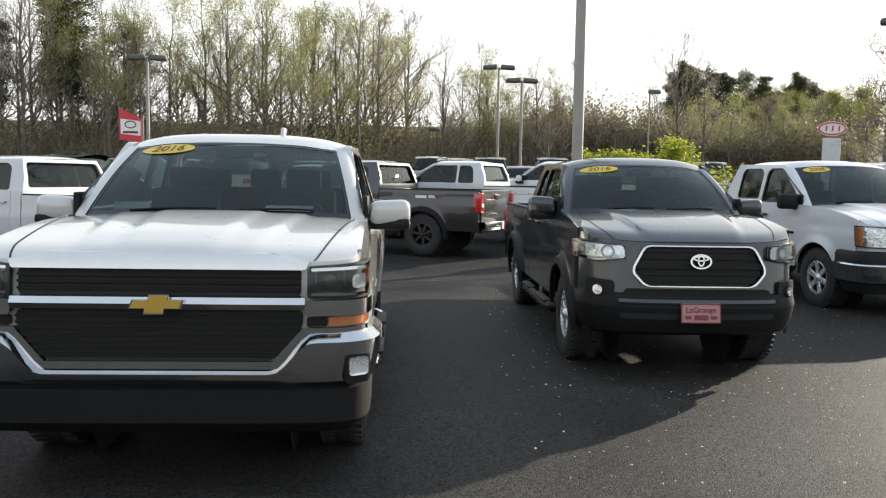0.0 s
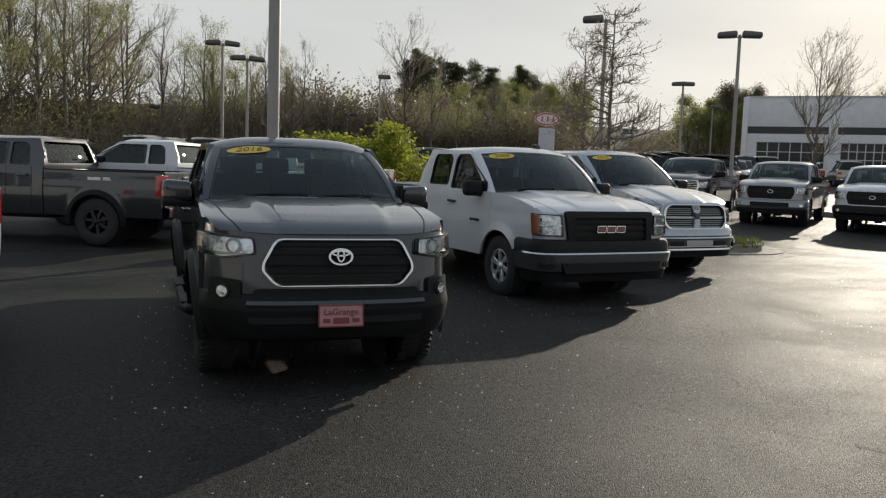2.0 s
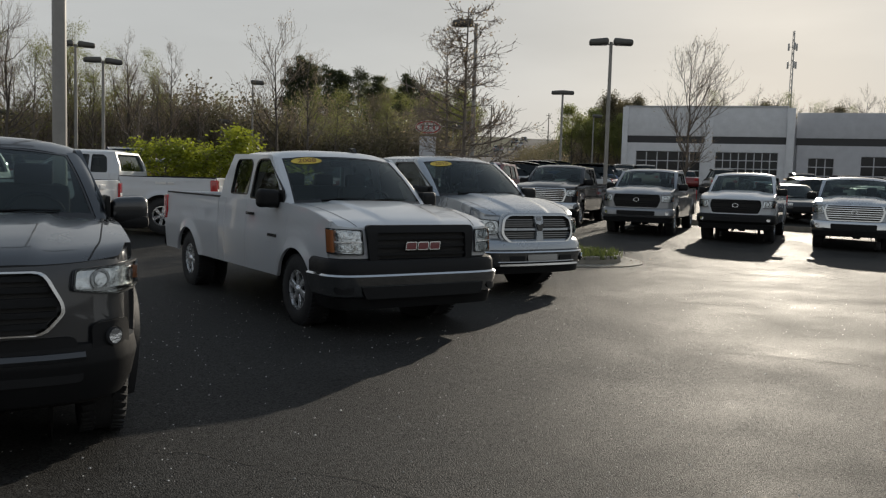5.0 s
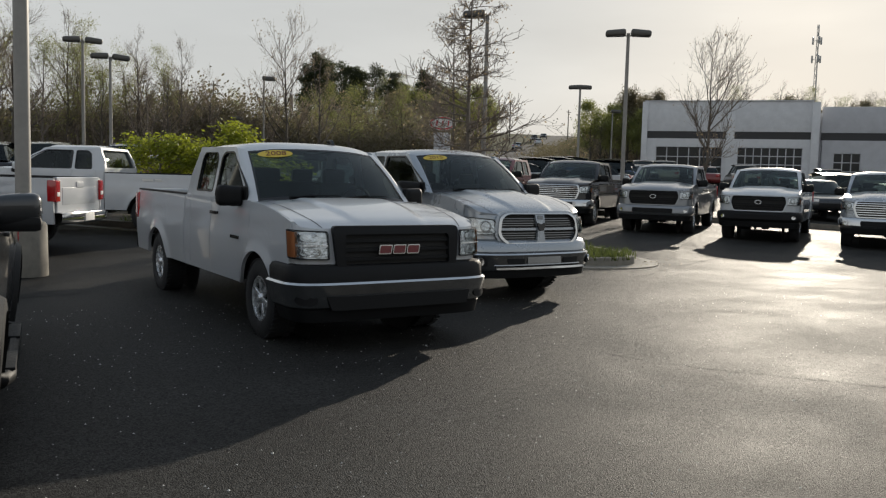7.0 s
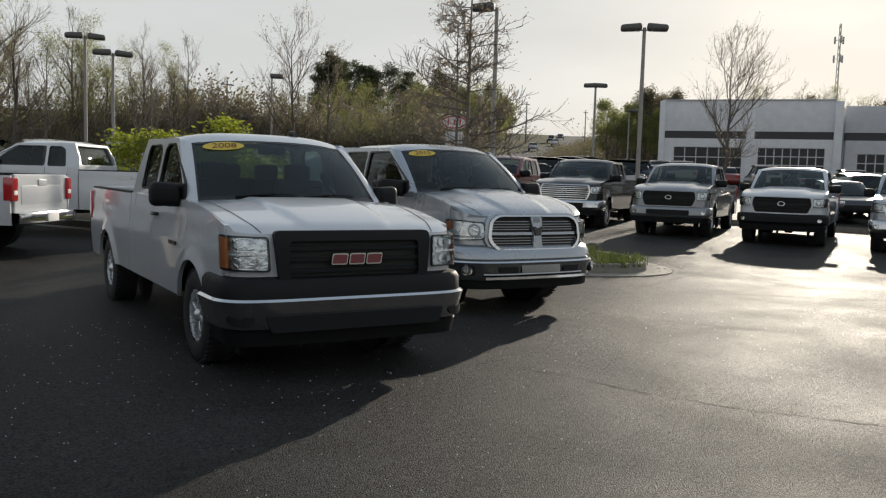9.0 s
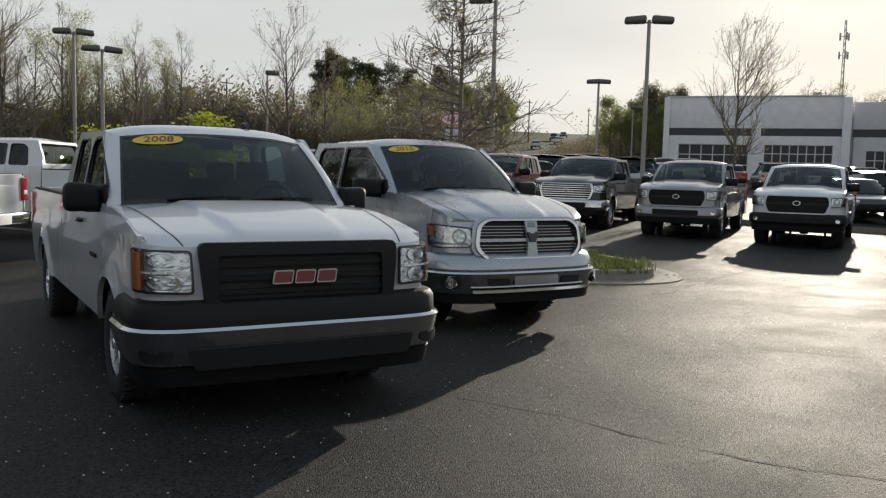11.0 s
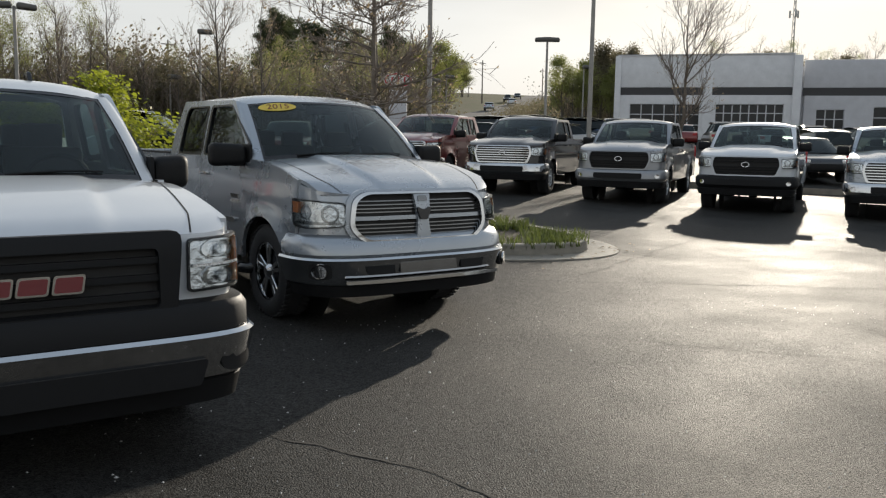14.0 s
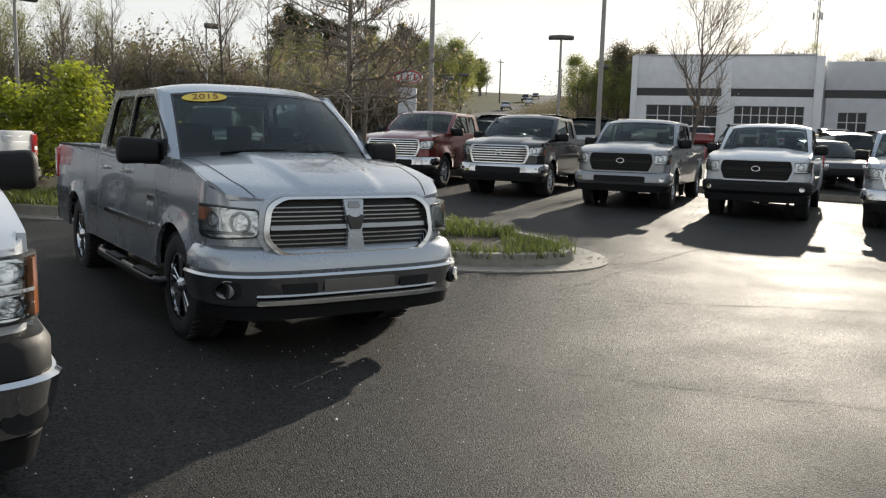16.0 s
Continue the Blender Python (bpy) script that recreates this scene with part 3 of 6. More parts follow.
    # mirrors
    for sgn in (-1, 1):
        bm = bmesh.new()
        mw, mh = s.mirror
        yM, zM = s.yc + 0.42, s.zb - 0.06 + mh / 2
        vs = block(bm, (0, 0, 0), (mw, 0.15, mh), 0.068, 4)
        for v in vs:
            t = (v.co.x * sgn / mw)
            v.co.z *= 1 + 0.16 * t
            v.co.y += 0.05 * t
            v.co += Vector((sgn * (hw - 0.03 + mw / 2), yM, zM))
        mir = part("mirror", bm, s.mirror_mat, root)
        bm = bmesh.new()
        block(bm, (sgn * (hw + 0.0), yM + 0.01, zM - mh * 0.3), (0.17, 0.10, 0.09), 0.02)
        block(bm, (sgn * (hw - 0.05), yM + 0.02, s.zb + 0.05), (0.03, 0.3, 0.17), 0.012)
        part("mirror_arm", bm, "plastic", mir)
        if s.mirror_mat not in ("plastic",):
            bm = bmesh.new()
            block(bm, (sgn * (hw - 0.03 + mw / 2), yM + 0.012, zM - mh * 0.40), (mw * 1.0, 0.165, mh * 0.46), 0.035)
            part("mirror_base", bm, "plastic", mir)
    # bed floor, front wall, tailgate
    bm = bmesh.new()
    block(bm, (0, (s.ycab + end) / 2, 0.72), (2 * hw - 0.2, end - s.ycab - 0.06, 0.05))
    part("bed_floor", bm, "under", root)
    bm = bmesh.new()
    block(bm, (0, s.ycab + 0.06, (0.7 + s.zbed) / 2), (2 * hw - 0.16, 0.05, s.zbed - 0.7), 0.01)
    part("bed_front_wall", bm, P, root)
    bm = bmesh.new()
    block(bm, (0, end - 0.045, (0.66 + s.zbed) / 2), (2 * hw - 0.19, 0.09, s.zbed - 0.66 + 0.02), 0.025, 3)
    block(bm, (0, end - 0.0, (0.66 + s.zbed) / 2 - 0.02), (2 * hw - 0.55, 0.012, (s.zbed - 0.66) * 0.5), 0.005)
    tg = part("tailgate", bm, P, root)
    bm = bmesh.new()
    block(bm, (0, end + 0.004, s.zbed - 0.12), (0.26, 0.022, 0.1), 0.008)
    part("tailgate_handle", bm, s.handle_mat, tg)
    for sgn in (-1, 1):
        bm = bmesh.new()
        x = sgn * (s.wide(end, 0.95) - 0.075)
        block(bm, (x, end - 0.05, s.zbed - 0.22), (0.165, 0.16, 0.36), 0.03, 3)
        tl = part("tail_light", bm, "tail", root, "red tail light lens")
        bm = bmesh.new()
        block(bm, (x, end + 0.012, s.zbed - 0.27), (0.1, 0.05, 0.07), 0.012)
        part("reverse_lens", bm, "paper", tl)
    bm = bmesh.new()
    prof = [(0.0, 0.66), (0.16, 0.655), (0.175, 0.62), (0.16, 0.5), (0.06, 0.46)]
    sheet(bm, [[(a * (hw - 0.03), end + d - 0.06 * abs(a) ** 6, z) for d, z in prof] for a in np.linspace(-1, 1, 21)])
    rb = part("rear_bumper", bm, s.rear_bumper, root)
    bm = bmesh.new()
    block(bm, (0, end + 0.178, 0.58), (0.34, 0.012, 0.15), 0.004)
    part("rear_plate", bm, "paper", rb)
    # chassis
    bm = bmesh.new()
    for sgn in (-1, 1):
        block(bm, (sgn * 0.42, (end - fo) / 2 + 0.1, 0.52), (0.09, end + fo - 0.5, 0.16), 0.01)
        block(bm, (sgn * (hw - 0.12), (s.yc + s.ycab) / 2 + 0.3, s.sill + 0.05), (0.1, s.ycab - s.yc - 0.6, 0.1), 0.02)
    for yw in (0, wb):
        tube(bm, [(-hw + 0.3, yw, s.rt), (hw - 0.3, yw, s.rt)], 0.05, 8)
        lathe(bm, [(-0.14, 0.02), (-0.08, 0.13), (0.08, 0.13), (0.14, 0.02)], 12, "x", (0.1, yw, s.rt))
    block(bm, (0, -0.25, 0.72), (1.3, 0.9, 0.3), 0.05)
    block(bm, (0.3, wb * 0.55, 0.5), (0.5, 1.0, 0.24), 0.06)
    block(bm, (0, -fo + 0.35, 0.75), (2 * hw - 0.5, 0.1, 0.5))
    tube(bm, [(0.3, wb * 0.4, 0.45), (0.34, wb + 0.3, 0.45), (0.7, wb + 0.75, 0.48)], 0.035, 6)
    part("chassis", bm, "under", root)
    if s.steps:
        for sgn in (-1, 1):
            bm = bmesh.new()
            y0, y1 = s.doors[0] + 0.05, s.doors[-1] + 0.05
            r = 0.045
            tube(bm, [(sgn * (hw - 0.16), y0, 0.42), (sgn * (hw + 0.01), y0 + 0.08, 0.38), (sgn * (hw + 0.03), y0 + 0.2, 0.375), (sgn * (hw + 0.03), y1 - 0.2, 0.375), (sgn * (hw + 0.01), y1 - 0.08, 0.38), (sgn * (hw - 0.16), y1, 0.42)], r, 10)
            sp = part("side_step", bm, s.steps, root, "tubular side step")
            for ym in s.pads:
                bm = bmesh.new()
                block(bm, (sgn * (hw + 0.03), ym, 0.418), (0.085, 0.5, 0.02), 0.008)
                part("step_pad", bm, "plastic", sp)
    if s.fin:
        bm = bmesh.new()
        vs = block(bm, (0, 0, 0), (0.03, 0.14, 0.075), 0.012)
        for v in vs:
            v.co.y += (v.co.z + 0.03) * 0.9 + s.ya + 0.32
            v.co.z += s.zr + 0.015
            v.co.x += s.fin
        part("antenna_fin", bm, P if s.paint != "white" else "gloss", root)
    return root


BASE = dict(n=4.5, yb=0.5, lean=0.10, curl=1.2, flare=0.018, zcrease=1.0, cowl=0.16, brow=0.10, crown=0.05, ridges=(), hood_drop=0.03,
            handle_mat="chrome", mirror_mat="plastic", rail_mat="plastic", arch_trim="", privacy=True, year="", steps="", pads=(), fin=0.0, detail=True, wheel="six",
            handles=(0, 1), rear_bumper="chrome", sill=0.47, rw=0.79, us=1.0, hl_end=1.15, hood_u=0.9, mirror=(0.27, 0.2), tw=0.265, rim=0.235)


def crew(d):
    """Door cuts and windows of a cab with four doors."""
    yc, ya, yk, zb, zr = d["yc"], d["ya"], d["ycab"], d["zb"], d["zr"]
    b = d.get("b_post", (ya + yk) / 2 + 0.06)
    zt = zr - 0.125
    d["doors"] = (yc + 0.12, b, yk - 0.2)
    d["windows"] = ([(yc + 0.34, zb + 0.02), (b - 0.04, zb + 0.02), (b - 0.04, zt), (ya + 0.19, zt), (yc + 0.37, zb + 0.13)], [(b + 0.045, zb + 0.02), (yk - 0.26, zb + 0.02), (yk - 0.3, zt - 0.06), (yk - 0.38, zt), (b + 0.045, zt)])
    return d


def make(**k):
    d = dict(BASE)
    d.update(k)
    if "doors" not in d:
        crew(d)
    d["ra"] = d["rt"] + d.pop("arch", 0.075)
    d.pop("b_post", None)
    d.update(nose_line(d["n"], d["hw"], d["fo"], d["yb"]))
    return Shape(**d)


def bar_row(s, name, u0, u1, zs, h, v0, v1, material, parent, skip=None):
    for z in zs:
        front_plate(s, name, rect(u0, z - h / 2, u1, z + h / 2, h * 0.3), v0, v1, material, parent)


def lamp_unit(s, parent, outline, amber=None, stacked=False, dark=False):
    """Headlights: a bright bowl with reflectors, dark pods and a clear lens over them."""
    for m in (outline, mirror(outline)):
        sg = 1 if m is outline else -1
        bm = bmesh.new()
        solid(bm, m, 0.0, -0.01, (), 0.07)
        hl = part("headlight", bend(bm, s.front), "dash" if dark else "bowl", parent, "clear headlight with chrome reflectors")
        x0, x1 = min(p[0] for p in m), max(p[0] for p in m)
        z0, z1 = min(p[1] for p in m), max(p[1] for p in m)
        cx, cz, w, h = (x0 + x1) / 2, (z0 + z1) / 2, x1 - x0, z1 - z0
        spots = [(-0.06, 0.25), (-0.06, -0.24)] if stacked else [(-0.24, 0.0), (0.10, 0.02)]
        r = h * (0.2 if stacked else 0.3)
        for dx, dz in spots:
            x, z = cx + dx * w * sg, cz + dz * h
            if not stacked:
                if dx > 0:
                    continue
                bm = bmesh.new()
                if not dark:
                    solid(bm, ellipse(x, z, h * 0.32, h * 0.32, 24), -0.011, -0.02, [ellipse(x, z, h * 0.24, h * 0.24, 24)], 0.07)
                    pod = part("reflector", bend(bm, s.front), "smoked_chrome", hl)
                    bm = bmesh.new()
                    solid(bm, ellipse(x, z, h * 0.2, h * 0.2, 20), -0.011, -0.022, (), 0.07)
                    part("bulb", bend(bm, s.front), "bowl", pod)
                    strip = [(cx + (a - cx) * 0.86, cz - h * 0.30 + (b - cz) * 0.10) for a, b in m]
                    bm = bmesh.new()
                    solid(bm, strip, -0.011, -0.024, (), 0.07)
                    part("lamp_trim", bend(bm, s.front), "smoked_chrome", hl)
                    bm = bmesh.new()
                    xo = cx + 0.2 * w * sg
                    solid(bm, ellipse(xo, cz + h * 0.05, h * 0.26, h * 0.24, 20), -0.011, -0.017, [ellipse(xo, cz + h * 0.05, h * 0.2, h * 0.18, 20)], 0.07)
                    part("side_reflector", bend(bm, s.front), "chrome", hl)
                    continue
                solid(bm, rect(x - 0.075, z - h * 0.33, x + 0.075, z + h * 0.33, 0.02), -0.011, -0.018, [rect(x - 0.066, z - h * 0.27, x + 0.066, z + h * 0.27, 0.018)], 0.07)
                pod = part("reflector", bend(bm, s.front), "gloss", hl)
                bm = bmesh.new()
                solid(bm, ellipse(x, z, 0.03, 0.03, 16), -0.011, -0.026, (), 0.07)
                part("bulb", bend(bm, s.front), "gloss", pod)
                continue
            bm = bmesh.new()
            solid(bm, ellipse(x, z, r * (1.9 if stacked else 1.15), r, 20), -0.011, -0.02, [ellipse(x, z, r * (1.5 if stacked else 0.8), r * 0.75, 20)], 0.07)
            pod = part("reflector", bend(bm, s.front), "chrome" if not dark else "bowl", hl)
            bm = bmesh.new()
            solid(bm, ellipse(x, z, r * 0.5, r * 0.5, 14), -0.012, -0.032, (), 0.07)
            part("bulb", bend(bm, s.front), "bowl" if not dark else "dash", pod)
        bm = bmesh.new()
        k = max(0.05, 0.012 / h)
        inner = [(cx + (p[0] - cx) * (1 - 0.02 / w), cz + (p[1] - cz) * (1 - 0.022 / h)) for p in m]
        solid(bm, m, -0.008, -0.03, [inner], 0.07)
        part("bezel", bend(bm, s.front), "dash", hl)
        if amber:
            o = amber if m is outline else mirror(amber)
            bm = bmesh.new()
            solid(bm, o, -0.01, -0.034, (), 0.07)
            part("turn_signal", bend(bm, s.front), "amber", hl, "amber turn signal")
        bm = bmesh.new()
        solid(bm, m, -0.036, -0.036, (), 0.07)
        ln = part("lens", bend(bm, s.front), "lens", hl)
        ln.visible_shadow = False


def sweep(s, name, prof, u1, material, parent, label=""):
    """A bar swept along the nose with a profile of (outward, up)."""
    bm = bmesh.new()
    us = np.linspace(-u1, u1, 61)
    rows = [[s.front((u, -v, z)) for v, z in prof] for u in us]
    vs = sheet(bm, rows)
    for r in (vs[0], vs[-1]):
        try:
            bm.faces.new(r)
        except ValueError:
            pass
    return part(name, bm, material, parent, label)


# ---- the noses ----
def nose_body(s, root, z0, z1, u1=None):
    """The painted panel of the nose, up to the hood's edge and round the corners."""
    u1 = u1 or s.hl_end
    us = np.linspace(-u1, u1, 33)
    tops = [(float(u), min(z1, s.shoulder(float(np.interp(u * s.us, s.u, s.py))) - 0.012) if abs(u) < s.hood_u else s.shoulder(float(np.interp(u * s.us, s.u, s.py))) - 0.012) for u in us]
    front_plate(s, "front_panel", [(-u1, z0), (u1, z0)] + tops[::-1], -0.03, -0.012, s.paint, root)


def grille_mesh(s, parent, outline, zs, material="plastic", v=0.0, h=0.012):
    """A dark opening with slats across it."""
    g = front_plate(s, "grille", outline, -0.02, 0.004, "under", parent, "black grille opening")
    z0, z1 = min(p[1] for p in outline), max(p[1] for p in outline)
    for z in zs:
        xs = []
        n = len(outline)
        for i in range(n):
            (x0, a), (x1, b) = outline[i], outline[(i + 1) % n]
            if (a - z) * (b - z) < 0:
                xs.append(x0 + (x1 - x0) * (z - a) / (b - a))
        if len(xs) >= 2:
            front_plate(s, "grille_slat", rect(min(xs), z - h / 2, max(xs), z + h / 2), 0.0, 0.018 + v, material, g)
    return g


def fog(s, root, u, z, r, housing=None):
    for sg in (-1, 1):
        if housing:
            front_plate(s, "fog_housing", housing if sg > 0 else mirror(housing), 0.004, 0.014, "plastic", root)
        f = front_plate(s, "fog_lamp", ellipse(sg * u, z, r, r, 20), 0.012, 0.03, "dash", root, "round fog lamp")
        front_plate(s, "fog_lens", ellipse(sg * u, z, r * 0.8, r * 0.8, 18), 0.031, 0.034, "bowl", f)


def scale_poly(o, k, kz=None):
    c = (sum(p[0] for p in o) / len(o), sum(p[1] for p in o) / len(o))
    return [(c[0] + (p[0] - c[0]) * k, c[1] + (p[1] - c[1]) * (kz or k)) for p in o]


def ring_plate(s, name, o, k, kz, v0, v1, material, parent, label=""):
    return front_plate(s, name, o, v0, v1, material, parent, label, holes=[scale_poly(o, k, kz)])


def silver_crew_cab():
    s = make(paint="pearl", fo=1.0, wb=3.645, ro=1.2, hw=0.955, us=0.94, rt=0.395, zf=1.17, zc=1.30, zb=1.31, zr=1.86, yc=0.12, ya=0.88, ycab=2.50, ybr=2.34, zbed=1.30, rw=0.75,
             n=6.5, yb=0.62, lean=0.05, crown=0.03, ridges=((0.62, 0.012, 0.014), (0.34, 0.012, 0.012)), mirror=(0.27, 0.17), mirror_mat="pearl", year="2016", steps="chrome", pads=(0.75, 1.9),
             fin=0.28, zcrease=1.08, wheel="five", rim=0.24, hl_end=1.16, hood_u=0.97, handles=(0, 1), handle_mat="pearl")
    r = truck("pickup_truck", "pearl silver crew cab pickup with chrome nose and gold badge, parked", s)
    nose_body(s, r, 0.62, 1.19)
    up = round_poly([(-0.70, 1.0), (0.70, 1.0), (0.70, 1.125), (-0.70, 1.125)], 0.02)
    lo = round_poly([(-0.56, 0.69), (0.56, 0.69), (0.71, 0.85), (0.71, 0.93), (-0.71, 0.93), (-0.71, 0.85)], 0.03)
    for o, zs in ((up, (1.03, 1.062, 1.094)), (lo, (0.72, 0.75, 0.78, 0.81, 0.84, 0.87, 0.90))):
        g = grille_mesh(s, r, o, zs, "plastic", 0, 0.012)
    lowpts = [(-1.06, 0.85), (-0.71, 0.85), (-0.56, 0.69), (0.56, 0.69), (0.71, 0.85), (1.06, 0.85), (1.06, 0.81), (0.74, 0.80), (0.60, 0.655), (-0.60, 0.655), (-0.74, 0.80), (-1.06, 0.81)]
    front_plate(s, "chrome_surround", lowpts, 0.0, 0.035, "chrome", r)
    front_plate(s, "upper_chrome_bar", round_poly([(-0.72, 1.125), (0.72, 1.125), (0.74, 1.165), (0.55, 1.20), (-0.55, 1.20), (-0.74, 1.165)], 0.01), 0.0, 0.04, "chrome", r)
    cb = sweep(s, "centre_chrome_bar", [(0.0, 0.93), (0.045, 0.938), (0.058, 0.965), (0.045, 0.995), (0.0, 1.0)], 0.72, "chrome", r)
    b = [(-0.135, 0.945), (-0.058, 0.945), (-0.064, 0.918), (0.036, 0.918), (0.042, 0.945), (0.12, 0.945), (0.135, 0.986), (0.058, 0.986), (0.064, 1.013), (-0.036, 1.013), (-0.042, 0.986), (-0.12, 0.986)]
    bd = front_plate(s, "badge", b, 0.055, 0.078, "chrome", cb, "gold cross-shaped badge with chrome edge")
    front_plate(s, "badge_face", scale_poly(b, 0.93, 0.86), 0.077, 0.084, "gold", bd)
    hl = round_poly([(0.73, 0.99), (1.14, 0.985), (1.16, 1.165), (0.73, 1.14)], 0.02)
    lamp_unit(s, r, hl, [(1.06, 1.05), (1.12, 1.05), (1.13, 1.13), (1.06, 1.12)], dark=True)
    front_plate(s, "light_bar", round_poly([(0.75, 1.118), (1.04, 1.128), (1.04, 1.143), (0.75, 1.133)], 0.004), 0.012, 0.03, "chrome", r, both=True)
    front_plate(s, "light_bar", round_poly([(0.75, 1.002), (1.10, 1.0), (1.10, 1.014), (0.75, 1.016)], 0.004), 0.012, 0.03, "chrome", r, both=True)
    front_plate(s, "lamp_reflector", round_poly([(0.95, 1.035), (1.05, 1.035), (1.05, 1.105), (0.95, 1.10)], 0.02), 0.012, 0.026, "bowl", r, both=True)
    front_plate(s, "lower_lamp", round_poly([(0.73, 0.855), (0.83, 0.858), (0.83, 0.903), (0.73, 0.90)], 0.012), 0.0, 0.028, "gloss", r, both=True)
    front_plate(s, "turn_lens", round_poly([(0.835, 0.858), (1.14, 0.86), (1.15, 0.905), (0.835, 0.903)], 0.012), 0.0, 0.03, "amber", r, "amber turn signal", both=True)
    front_plate(s, "lamp_chrome_strip", rect(0.72, 0.908, 1.15, 0.982, 0.02), 0.0, 0.045, "chrome", r, both=True)
    prof = [(-0.02, 0.83), (0.05, 0.825), (0.09, 0.79), (0.085, 0.70), (0.06, 0.60), (0.0, 0.56)]
    bm = bmesh.new()
    rows = []
    for u in np.linspace(-s.arch_u(), s.arch_u(), 75):
        k = min(1.0, max(0.0, (abs(u) - 0.56) / 0.20))
        k = k * k * (3 - 2 * k)
        rows.append([s.front((u, -v, z if z < 0.6 else 0.60 + (z - 0.60) * (0.22 + 0.78 * k))) for v, z in prof])
    sheet(bm, rows)
    part("front_bumper", bm, "chrome", r, "chrome front bumper")
    for x, y, w, d, rz in ((-0.62, 0.62, 0.22, 0.16, 15), (0.42, 0.40, 0.30, 0.12, -4)):
        bm = bmesh.new()
        block(bm, (0, 0, 0), (w, d, 0.004), m=Matrix.Rotation(radians(rz), 3, "Z") @ Matrix.Rotation(radians(14), 3, "X"))
        ob = part("dash_paper", bm, "paper", r)
        ob.location = (x, y, s.zc + 0.06)
    sweep(s, "air_dam", [(0.0, 0.58), (0.045, 0.56), (0.04, 0.40), (-0.03, 0.34)], s.arch_u(0.05), "plastic", r)
    hole = rect(0.90, 0.59, 0.99, 0.73, 0.02)
    front_plate(s, "fog_recess", hole, 0.07, 0.095, "plastic", r, both=True)
    front_plate(s, "fog_lamp", rect(0.912, 0.63, 0.978, 0.715, 0.015), 0.09, 0.105, "steel", r, both=True)
    for sg in (-1, 1):
        bm = bmesh.new()
        solid(bm, rect(0.55, 0.84, 0.95, 0.862, 0.006), -0.01, -0.02, (), 0.1)
        part("side_moulding", bend(bm, lambda p: s.side(p, sg)), "chrome", r)
    return r


